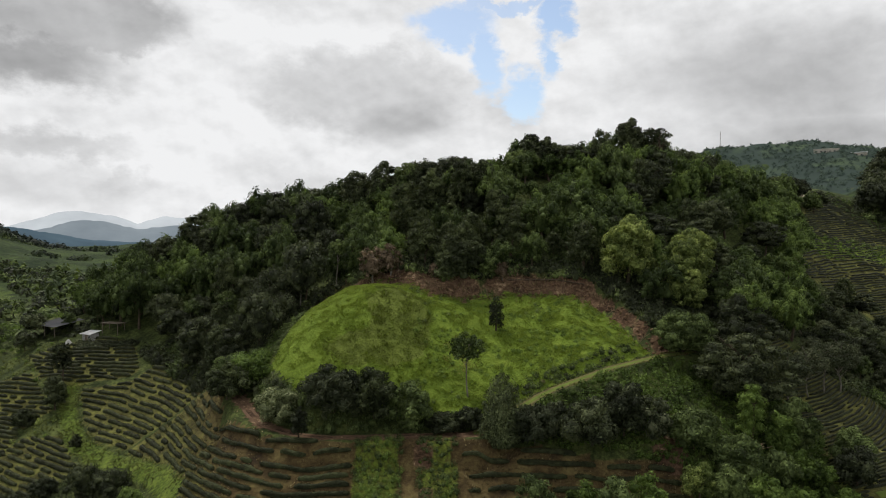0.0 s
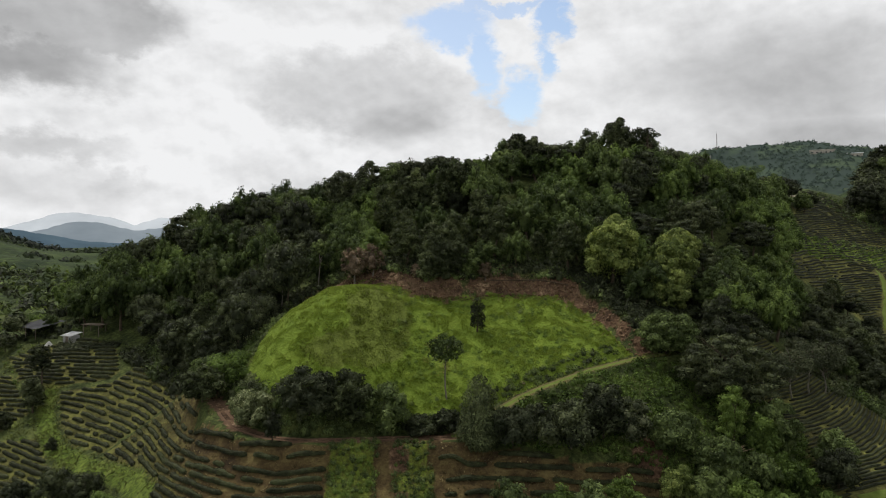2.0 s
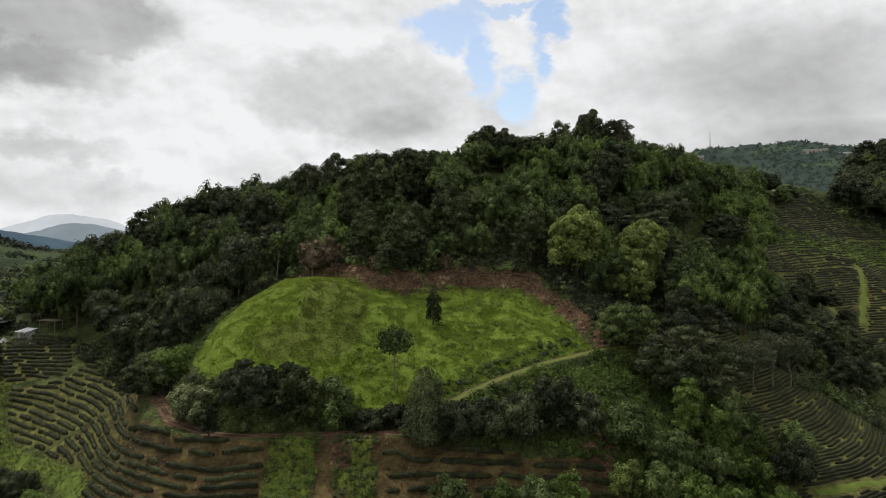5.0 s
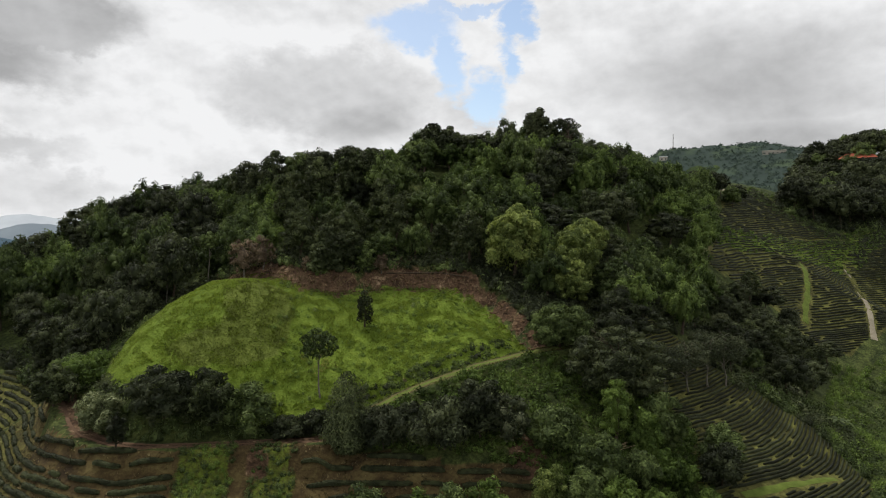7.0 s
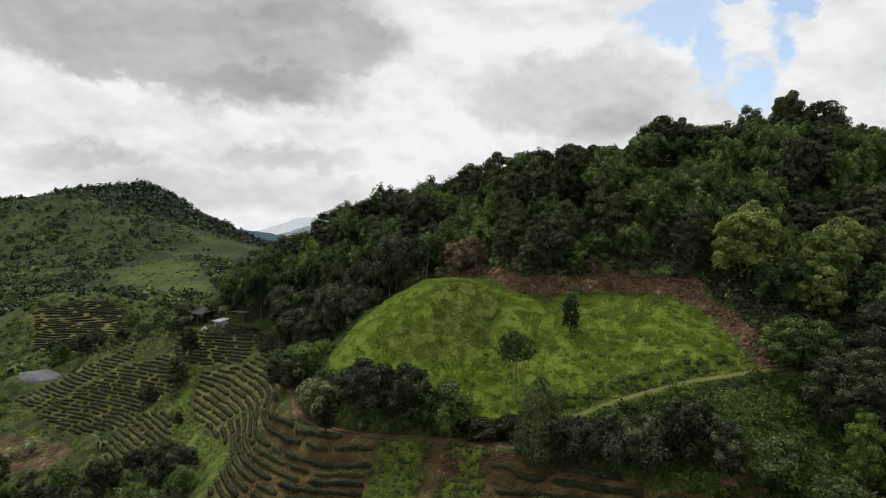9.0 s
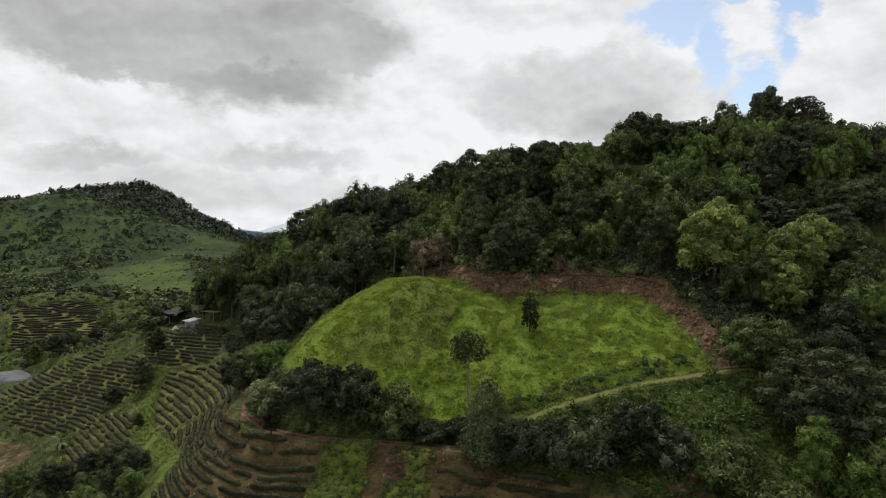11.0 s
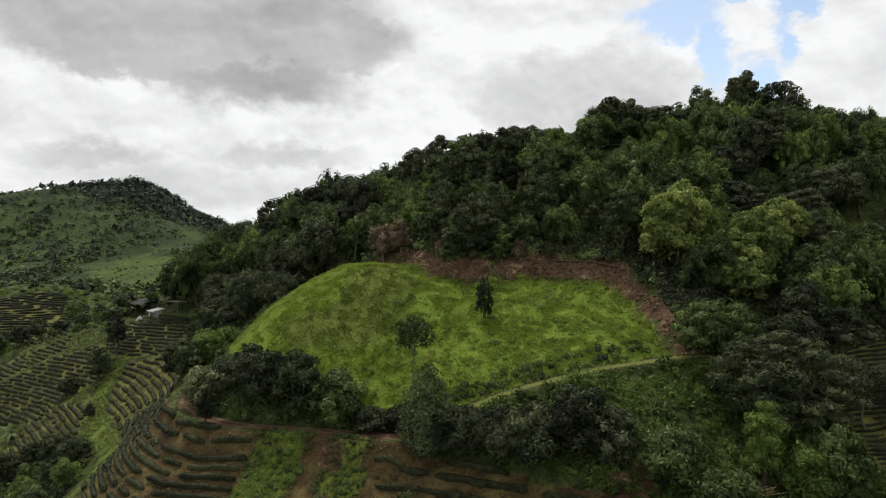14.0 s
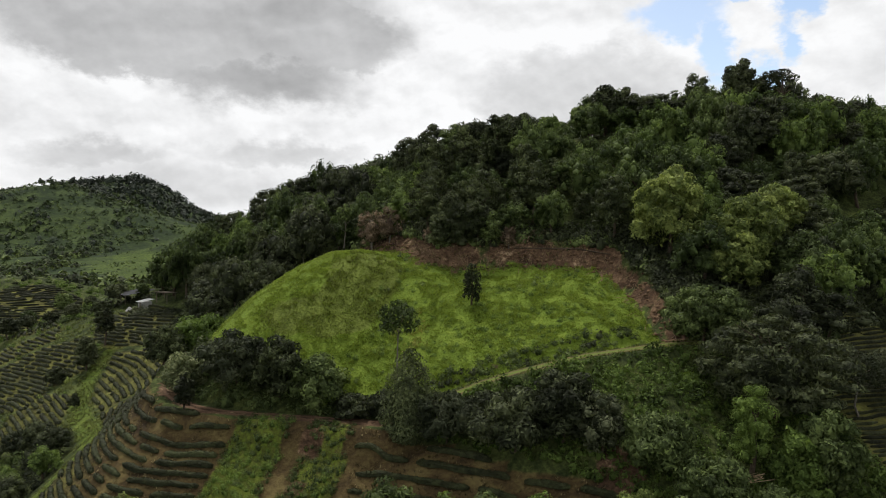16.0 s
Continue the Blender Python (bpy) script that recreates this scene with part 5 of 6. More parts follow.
# ---- tea hedges ----
class Slope:
    """The way uphill, from a grid laid once over the fields."""

    def __init__(self, x0, y0, x1, y1, step=1.0):
        self.x0, self.y0, self.step = x0, y0, step
        xs, ys = np.arange(x0, x1, step), np.arange(y0, y1, step)
        gx, gy = np.meshgrid(xs, ys)
        e = 1.5
        u, v = bare_land(gx + e, gy) - bare_land(gx - e, gy), bare_land(gx, gy + e) - bare_land(gx, gy - e)
        n = np.hypot(u, v) + 1e-9
        self.u, self.v = (u / n).tolist(), (v / n).tolist()

    def at(self, x, y):
        a, b = (x - self.x0) / self.step, (y - self.y0) / self.step
        i, j = int(a), int(b)
        s, t = a - i, b - j
        u = (self.u[j][i] * (1 - s) + self.u[j][i + 1] * s) * (1 - t) + (self.u[j + 1][i] * (1 - s) + self.u[j + 1][i + 1] * s) * t
        v = (self.v[j][i] * (1 - s) + self.v[j][i + 1] * s) * (1 - t) + (self.v[j + 1][i] * (1 - s) + self.v[j + 1][i + 1] * s) * t
        n = math.hypot(u, v) + 1e-9
        return u / n, v / n


def within(x, y, poly):
    hit = False
    x0, y0 = poly[-1]
    for x1, y1 in poly:
        if (y0 > y) != (y1 > y) and x < (x1 - x0) * (y - y0) / (y1 - y0) + x0:
            hit = not hit
        x0, y0 = x1, y1
    return hit


UPHILL = Slope(-175, 55, 215, 260)


def contour_rows(poly, gap, seed):
    """Rows along the contours of a field, about gap apart."""
    cell, lines, taken, step = gap, [], {}, 0.45

    def free(x, y, least):
        i, j = int(x // cell), int(y // cell)
        for di in (-1, 0, 1):
            for dj in (-1, 0, 1):
                for u, v in taken.get((i + di, j + dj), ()):
                    if (x - u) ** 2 + (y - v) ** 2 < least * least:
                        return False
        return True

    def trace(x, y, sign):
        out, px, py = [], None, None
        for _ in range(200):
            gx, gy = UPHILL.at(x, y)
            tx, ty = -gy * sign, gx * sign
            if px is not None and tx * px + ty * py < 0.2:
                break
            x, y, px, py = x + tx * step, y + ty * step, tx, ty
            if not within(x, y, poly) or not free(x, y, gap * 0.7):
                break
            out.append((x, y))
        return out

    cx, cy = sum(p[0] for p in poly) / len(poly), sum(p[1] for p in poly) / len(poly)
    seeds = [(cx, cy)] + scatter(poly, gap * 1.6, seed)
    while seeds:
        x, y = seeds.pop(0)
        if not within(x, y, poly) or not free(x, y, gap * 0.9):
            continue
        line = trace(x, y, -1)[::-1] + [(x, y)] + trace(x, y, 1)
        if len(line) < 4:
            continue
        lines.append(line)
        for u, v in line:
            taken.setdefault((int(u // cell), int(v // cell)), []).append((u, v))
        more = []
        for u, v in line[::5]:
            gx, gy = UPHILL.at(u, v)
            more += [(u + gx * gap, v + gy * gap), (u - gx * gap, v - gy * gap)]
        seeds = more + seeds
    return lines


PROFILE = [(-1.0, -0.1), (-0.98, 0.42), (-0.72, 0.86), (-0.25, 1.0), (0.25, 1.0), (0.72, 0.86), (0.98, 0.42), (1.0, -0.1)]


def hedge_verts(line, rng, wide=0.29, high=0.44):
    """A clipped hedge along a line, rounded, lumpy, with closed ends."""
    n, k = len(line), len(PROFILE)
    pts = np.array(line)
    way = np.gradient(pts, axis=0)
    way /= np.linalg.norm(way, axis=1, keepdims=True) + 1e-9
    side = np.stack([-way[:, 1], way[:, 0]], 1)
    z = ground(pts[:, 0], pts[:, 1])
    fat = 1 + 0.22 * (value_noise(pts[:, 0] * 1.0, pts[:, 1], 1.1) - 0.5) * 2
    fat[0], fat[-1] = 0.55, 0.55
    verts = np.zeros((n, k, 3))
    for j, (s, h) in enumerate(PROFILE):
        jitter = 1 + (rng.rand(n) - 0.5) * 0.22
        verts[:, j, :2] = pts + side * (s * wide * fat * jitter)[:, None]
        verts[:, j, 2] = z + h * high * fat * (1 + (rng.rand(n) - 0.5) * 0.16)
    i = (np.arange(n - 1)[:, None] * k + np.arange(k - 1)[None, :]).ravel()
    faces = np.stack([i, i + k, i + k + 1, i + 1], 1)
    last = (n - 1) * k
    ends = [(0, 1, 6, 7), (1, 2, 5, 6), (2, 3, 4, 5), (last + 7, last + 6, last + 1, last), (last + 6, last + 5, last + 2, last + 1), (last + 5, last + 4, last + 3, last + 2)]
    return verts.reshape(-1, 3), np.concatenate([faces, np.array(ends)])


def plant_tea():
    rng = np.random.RandomState(17)
    pieces = []
    for n, (name, (poly, gap)) in enumerate(TEA_FIELDS.items()):
        for line in contour_rows(poly, gap, 40 + n):
            if name in ("right_low", "far_right"):
                lx, ly = np.array(line).T
                clear = np.min([along(lx, ly, way)[0] for way in (PALE_PATH, GRASS_PATH, DIRT_PATH, LOW_PATH)], 0) > 0.85
                line = [p if c else None for p, c in zip(line, clear)]
            k = 0
            while k < len(line) - 3:
                length = int(rng.uniform(10, 70) if name in ("right_low", "far_right") else rng.uniform(4, 30))
                piece = line[k:k + length]
                k += length + (1 if rng.rand() < 0.75 else 2)
                run = []
                for p in piece + [None]:
                    if p is not None:
                        run.append(p)
                        continue
                    if len(run) >= 4:
                        pieces.append((name, run))
                    run = []
    near_fields = ("front", "front_right", "hollow", "shoulder", "hut", "gully")
    near = [p for p in pieces if p[0] in near_fields]
    near.sort(key=lambda p: p[1][len(p[1]) // 2][1] - 0.35 * p[1][len(p[1]) // 2][0])
    single = near[:300]
    chosen = set(id(p) for p in single)
    for name, line in single:
        v, f = hedge_verts(line, rng)
        # leafy shoots over the clipped surface
        n = len(line)
        quads = f[:(n - 1) * (len(PROFILE) - 1)]
        pick = rng.randint(0, len(quads), n * 9)
        a, b = rng.rand(len(pick), 1), rng.rand(len(pick), 1)
        q = v[quads[pick]]
        p = (q[:, 0] * (1 - a) + q[:, 1] * a) * (1 - b) + (q[:, 3] * (1 - a) + q[:, 2] * a) * b
        nrm = np.cross(q[:, 1] - q[:, 0], q[:, 3] - q[:, 0])
        nrm /= np.linalg.norm(nrm, axis=1, keepdims=True) + 1e-9
        nrm *= np.sign(nrm[:, 2:3] + 0.2)
        p = p + nrm * 0.03
        nrm = nrm + rng.normal(scale=0.6, size=nrm.shape)
        nrm /= np.linalg.norm(nrm, axis=1, keepdims=True)
        lv, lf = spray_cards(p, nrm, rng.uniform(0.07, 0.15, len(p)), rng, 0, 0.5)
        f = np.concatenate([f, lf + len(v)])
        v = np.concatenate([v, lv])
        mid = v.mean(0)
        mid[2] = v[:, 2].min()
        ob = new("tea_hedge", foliage_mesh("tea_hedge", v - mid, f, LEAF_TEA))
        ob.location = mid
        tagged(ob, "low clipped dark green tea hedge on a terrace", "hedge", "tea hedges on the terraces")
    rest_v, rest_f, base = [], [], 0
    for piece in pieces:
        if id(piece) in chosen:
            continue
        v, f = hedge_verts(piece[1][::2] if len(piece[1]) > 7 else piece[1], rng, *((0.15, 0.26) if piece[0] == "right_low" else (0.21, 0.32) if piece[0] == "far_right" else (0.29, 0.44)))
        rest_v.append(v)
        rest_f.append(f + base)
        base += len(v)
    tagged(new("tea_rows", net("tea_rows", np.concatenate(rest_v), np.concatenate(rest_f), LEAF_TEA, True)), "rows of clipped tea bushes on the farther slopes", "tea field", kind="stuff")
    return len(pieces), len(near)


plant_tea()
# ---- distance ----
# Air haze is put into the colour, and a faint emission pales it.
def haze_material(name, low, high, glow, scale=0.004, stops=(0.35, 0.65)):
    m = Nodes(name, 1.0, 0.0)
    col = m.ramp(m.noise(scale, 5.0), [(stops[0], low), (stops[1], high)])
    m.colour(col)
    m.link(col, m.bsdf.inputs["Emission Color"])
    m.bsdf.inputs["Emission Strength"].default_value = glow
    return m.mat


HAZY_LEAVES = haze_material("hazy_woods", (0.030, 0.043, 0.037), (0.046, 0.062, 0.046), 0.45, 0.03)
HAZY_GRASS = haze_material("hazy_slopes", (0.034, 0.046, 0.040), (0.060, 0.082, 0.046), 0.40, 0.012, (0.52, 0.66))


def hazy_hill():
    """The far hill behind the saddle: a sheet close over the ground, with haze put into its colour and glow."""
    gx, gy = np.meshgrid(np.linspace(420, 1700, 110), np.linspace(1250, 2100, 70))
    x, y = gx.ravel(), gy.ravel()
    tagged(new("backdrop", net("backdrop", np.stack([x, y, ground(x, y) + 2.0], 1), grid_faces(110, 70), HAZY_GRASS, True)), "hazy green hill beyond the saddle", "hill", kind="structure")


hazy_hill()


def far_woods():
    """Woods and hedges on the distant hills, too far to tell the trees apart."""
    rng = np.random.RandomState(77)
    shapes = []
    for k in range(5):
        d = rng.normal(size=(16, 3))
        d[:, 2] = np.abs(d[:, 2])
        d /= np.linalg.norm(d, axis=1, keepdims=True)
        v, f = spray_cards(d * (3.2, 3.2, 4.4) * rng.uniform(0.6, 1.1, (16, 1)), d, 1.5 * rng.uniform(0.6, 1.4, 16), rng, 0, 0.6)
        shapes.append((v, f))
    pools = {}

    def belt(x0, y0, x1, y1, count, seed, least, size, mats, keep=lambda x, y: np.ones(len(x), bool)):
        r = np.random.RandomState(seed)
        x, y = r.uniform(x0, x1, count), r.uniform(y0, y1, count)
        dens = value_noise(x, y, 45) * 0.6 + value_noise(x, y, 16) * 0.4
        ok = (dens > least) & keep(x, y)
        x, y = x[ok], y[ok]
        z = ground(x, y)
        for i in range(len(x)):
            v, f = shapes[r.randint(5)]
            s = r.uniform(*size)
            pool(pools, v, f, mats[r.randint(len(mats))], x[i], y[i], -0.4, r.uniform(0, 6.28), s, r.uniform(0.8, 1.3), z[i])

    open_field = lambda x, y: ~inside(x, y, VALLEY_FIELD) & (np.hypot(x + 150, y - 168) > 26)
    steep = lambda x, y: open_field(x, y) & (np.hypot(x + 745, y - 850) < 260)
    belt(-900, 330, -260, 1000, 5200, 1, 0.43, (0.5, 1.1), (LEAF_FAR, LEAF_FAR, LEAF_HAZE), open_field)
    belt(-1000, 650, -520, 1050, 2600, 2, 0.12, (1.2, 2.0), (LEAF_HAZE,), steep)
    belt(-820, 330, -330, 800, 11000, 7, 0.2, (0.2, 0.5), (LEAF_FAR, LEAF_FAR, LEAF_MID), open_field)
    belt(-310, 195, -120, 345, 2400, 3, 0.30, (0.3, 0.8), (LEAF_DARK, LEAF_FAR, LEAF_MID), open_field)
    belt(-230, 120, -128, 200, 260, 4, 0.52, (0.4, 0.8), (LEAF_DARK, LEAF_MID), open_field)
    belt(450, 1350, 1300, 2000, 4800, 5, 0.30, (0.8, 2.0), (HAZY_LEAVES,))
    belt(150, 300, 420, 700, 300, 6, 0.5, (1.2, 1.8), (LEAF_FAR, LEAF_MID))
    belt(-345, 240, -150, 420, 2600, 8, 0.15, (0.12, 0.28), (LEAF_FAR, LEAF_MID), lambda x, y: inside(x, y, VALLEY_FIELD) & (np.sin(x * 0.9 + y * 0.55) > -0.2))
    close_pools(pools, "distant_woods", "distant woods scattered over the far hills", "woodland")


far_woods()


def mountain_range(distance, depth, foot, peaks, seed, material, label):
    """A far range: peaks are azimuth and elevation in degrees, and half width in degrees."""
    az = np.radians(np.arange(-75, 60, 0.25))
    rows = np.linspace(0, 1, 9)
    verts = []
    crest = np.zeros(len(az))
    for a, e, w in peaks:
        crest = np.maximum(crest, distance * math.tan(radians(e)) * np.exp(-((np.degrees(az) - a) / w) ** 2 / 2))
    crest = crest + 30 + distance * 0.004 * (value_noise(np.degrees(az), az * 0 + seed, 1.6) - 0.5) + distance * 0.002 * (value_noise(np.degrees(az), az * 0 + seed, 0.4) - 0.5)
    for s in rows:
        d = distance - depth * (1 - s)
        h = foot + (crest - foot) * s ** 1.1 + depth * 0.10 * s * (1 - s) * (value_noise(np.degrees(az) * 3, s * 9 + seed + az * 0, 4.0) - 0.5)
        verts.append(np.stack([np.sin(az) * d, np.cos(az) * d, h], 1))
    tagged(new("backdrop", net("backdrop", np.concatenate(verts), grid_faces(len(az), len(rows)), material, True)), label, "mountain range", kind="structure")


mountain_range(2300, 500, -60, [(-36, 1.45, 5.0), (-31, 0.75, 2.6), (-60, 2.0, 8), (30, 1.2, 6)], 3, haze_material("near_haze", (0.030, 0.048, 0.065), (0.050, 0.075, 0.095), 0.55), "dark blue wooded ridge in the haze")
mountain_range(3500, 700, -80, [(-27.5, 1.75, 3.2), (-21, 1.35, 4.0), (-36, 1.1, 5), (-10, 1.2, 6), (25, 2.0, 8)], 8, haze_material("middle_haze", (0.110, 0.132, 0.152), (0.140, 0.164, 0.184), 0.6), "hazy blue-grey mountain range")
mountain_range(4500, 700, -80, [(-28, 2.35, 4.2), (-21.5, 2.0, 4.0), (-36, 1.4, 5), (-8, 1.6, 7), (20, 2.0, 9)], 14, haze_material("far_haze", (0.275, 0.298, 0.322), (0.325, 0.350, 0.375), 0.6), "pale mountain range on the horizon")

# ---- paths, farm and small things ----
WHITE_PAINT = plain_material("weathered_white_paint", (0.20, 0.20, 0.19), (0.38, 0.38, 0.36), 1.2, 0.7)
TIN_ROOF = plain_material("pale_tin_roof", (0.40, 0.41, 0.42), (0.66, 0.67, 0.68), 1.0, 0.5)
RED_ROOF = plain_material("red_roof_tiles", (0.20, 0.050, 0.030), (0.34, 0.095, 0.055), 0.8, 0.8)
NET = plain_material("black_shade_net", (0.020, 0.021, 0.024), (0.055, 0.056, 0.062), 0.6, 0.9)
LINER = plain_material("grey_pond_liner", (0.040, 0.043, 0.050), (0.100, 0.104, 0.114), 0.25, 0.5)
TIMBER = plain_material("grey_timber", (0.080, 0.065, 0.050), (0.180, 0.150, 0.115), 2.0, 0.9)
CONCRETE = plain_material("pale_concrete", (0.28, 0.26, 0.22), (0.45, 0.42, 0.36), 0.8, 0.9)
DUST = plain_material("pale_dusty_earth", (0.074, 0.068, 0.026), (0.135, 0.120, 0.050), 0.7, 0.95, 0.6)
TURF = plain_material("short_bright_turf", (0.060, 0.086, 0.014), (0.112, 0.145, 0.028), 0.9, 0.95, 0.8)
PALE_EARTH = plain_material("pale_trodden_earth", (0.16, 0.14, 0.10), (0.27, 0.24, 0.18), 0.8, 0.95)
CLAY = plain_material("red_brown_clay", (0.040, 0.024, 0.015), (0.200, 0.125, 0.074), 1.1, 0.95, 0.8)
BANANA = leaf_material("banana_leaves", (0.055, 0.085, 0.030), (0.120, 0.165, 0.060), (0.230, 0.270, 0.120), 0.3)
DEAD_WOOD = plain_material("dead_brown_stems", (0.070, 0.046, 0.028), (0.260, 0.190, 0.125), 0.5, 0.9)
STRAW = plain_material("dry_bamboo_culms", (0.130, 0.095, 0.055), (0.300, 0.230, 0.140), 1.5, 0.8)


def box(bm, x0, y0, z0, x1, y1, z1, bevel=0.03):
    made = bmesh.ops.create_cube(bm, size=1.0)["verts"]
    for v in made:
        v.co = Vector(((v.co.x + 0.5) * (x1 - x0) + x0, (v.co.y + 0.5) * (y1 - y0) + y0, (v.co.z + 0.5) * (z1 - z0) + z0))
    if bevel:
        bmesh.ops.bevel(bm, geom=list({e for v in made for e in v.link_edges}), offset=bevel, segments=1, affect="EDGES")


def part(name, bm, material, parent, label=""):
    mesh = bpy.data.meshes.new(name)
    bm.to_mesh(mesh)
    bm.free()
    mesh.materials.append(material)
    ob = new(name, mesh)
    ob.parent = parent
    return tagged(ob, label)


def block(name, material, parent, *dims, label="", bevel=0.03):
    bm = bmesh.new()
    box(bm, *dims, bevel)
    return part(name, bm, material, parent, label)


def strip(name, line, half, material, lift, label, category, shift=0.0, waver=0.25, kind="structure", parent=None):
    """A ribbon of earth or turf that follows the ground along a line."""
    pts = [Vector(p[:2]) for p in line]
    dense = []
    for p, q in zip(pts, pts[1:]):
        n = max(2, int((q - p).length / 0.6))
        dense += [p.lerp(q, i / n) for i in range(n)]
    dense.append(pts[-1])
    dense = np.array([tuple(p) for p in dense])
    for _ in range(4):
        dense[1:-1] = (dense[:-2] + 2 * dense[1:-1] + dense[2:]) / 4
    way = np.gradient(dense, axis=0)
    way /= np.linalg.norm(way, axis=1, keepdims=True)
    side = np.stack([-way[:, 1], way[:, 0]], 1)
    w = half * (1 + waver * 2 * (value_noise(dense[:, 0], dense[:, 1], 2.0) - 0.5))
    verts = []
    for s in (-1, -0.5, 0, 0.5, 1):
        p = dense + side * (s * w + shift)[:, None]
        verts.append(np.column_stack([p, ground(p[:, 0], p[:, 1]) + lift * (1 - 0.75 * abs(s))]))
    v = np.stack(verts, 1).reshape(-1, 3)
    ob = new(name, net(name, v, grid_faces(5, len(dense)), material, True))
    ob.parent = parent
    if parent:
        return ob
    return tagged(ob, label, category, kind=kind)


strip("track", TRACK, 0.85, TURF, 0.05, "grassy double-rut track climbing the slope", "track")
for shift in (-0.62, 0.62):
    strip("track_rut", TRACK, 0.26, DUST, 0.10, "pale dusty wheel rut of the track", "track", shift)
for shift in (-0.55, 0.55):
    strip("road_rut", ROAD, 0.22, plain_material("red_wheel_ruts", (0.070, 0.042, 0.026), (0.140, 0.088, 0.056), 0.8, 0.95), 0.05, "reddish wheel rut of the dirt road", "road", shift)
strip("path_pale", PALE_PATH, 0.6, PALE_EARTH, 0.1, "narrow pale footpath down the tea slope", "path")
strip("path_grass", GRASS_PATH, 0.6, TURF, 0.12, "bright grass strip down the tea slope", "path")
strip("path_dirt", DIRT_PATH, 0.7, DUST, 0.08, "pale dirt path along the wood", "path")
strip("path_low", LOW_PATH, 0.42, TURF, 0.08, "bright grass strip across the low tea field", "path")
strip("path_saddle", [(116, 222), (124, 224), (131, 229), (136, 236)], 0.7, PALE_EARTH, 0.1, "pale path at the saddle", "path")


def bank_rubble():
    """Clods that have slid from the cut bank."""
    rng = np.random.RandomState(61)
    vs, fs, base = [], [], 0
    for p, q in zip(BANK, BANK[1:]):
        length = math.hypot(q[0] - p[0], q[1] - p[1])
        for _ in range(int(length * 9)):
            s, off = rng.rand(), rng.normal(-0.2, 0.75)
            x, y = p[0] + s * (q[0] - p[0]) - off * (q[1] - p[1]) / length, p[1] + s * (q[1] - p[1]) + off * (q[0] - p[0]) / length
            r = 0.07 + 0.22 * rng.rand() ** 3
            v, f = lump(np.array([x, y, float(ground(x, y)) + r * 0.2]), np.array([r * 1.3, r * 1.2, r * 0.8]), rng, 3, 5)
            vs.append(v)
            fs.append(np.array(f) + base)
            base += len(v)
    tagged(new("earth_clods", foliage_mesh("earth_clods", np.concatenate(vs), np.concatenate(fs), CLAY)), "brown clods of earth below the cut bank", "earth", kind="stuff")


bank_rubble()


def bank_debris():
    """Dead culms and straw that have slid down the cut bank, and one long dark bar added for its ledge's shadow."""
    rng = np.random.RandomState(62)
    vs, fs, base = [], [], 0
    for p, q in zip(BANK, BANK[1:]):
        length = math.hypot(q[0] - p[0], q[1] - p[1])
        along_x, along_y = (q[0] - p[0]) / length, (q[1] - p[1]) / length
        for _ in range(int(length * 5)):
            s, off, l, a = rng.rand(), rng.normal(-0.9, 0.8), rng.uniform(0.4, 1.7), rng.normal(0, 0.7)
            x, y = p[0] + s * (q[0] - p[0]) - off * along_y, p[1] + s * (q[1] - p[1]) + off * along_x
            dx, dy = (along_y * math.cos(a) + along_x * math.sin(a)) * l / 2, (-along_x * math.cos(a) + along_y * math.sin(a)) * l / 2
            path = [(x + k * dx, y + k * dy, float(ground(x + k * dx, y + k * dy)) + 0.06) for k in (-1, 0, 1)]
            v, f = tube(path, [0.03, 0.035, 0.02], 4)
            vs.append(np.array(v))
            fs.append(np.array(f) + base)
            base += len(v)
    tagged(new("bank_debris", net("bank_debris", np.concatenate(vs), np.concatenate(fs), DEAD_WOOD)), "pale dead culms and straw strewn over the bank", "debris", kind="stuff")
    # Dark bar along the bank, put where the ledge throws its shadow.
    path = [(x, y, float(ground(x, y)) + 0.12) for x, y in ((11.0, 117.2), (15.5, 117.9), (20.0, 117.8), (24.5, 117.0))]
    v, f = tube(path, [0.10, 0.09, 0.08, 0.06], 7)
    tagged(new("fallen_pole", net("fallen_pole", np.array(v), np.array(f), BARK, True)), "long dark pole lying along the cut bank", "pole")


bank_debris()
tufts([[(p[0] + d, p[1] + e) for p, d, e in zip(BANK + BANK[::-1], [-1.0] * 11 + [1.0] * 11, [2.0] * 11 + [-2.0] * 11)]], 10.0, 79, DRY_GRASS, 0.3, "bank_straw", "dry straw and dead stems on the bank", lambda x, y: along(x, y, BANK)[0] < 1.9)


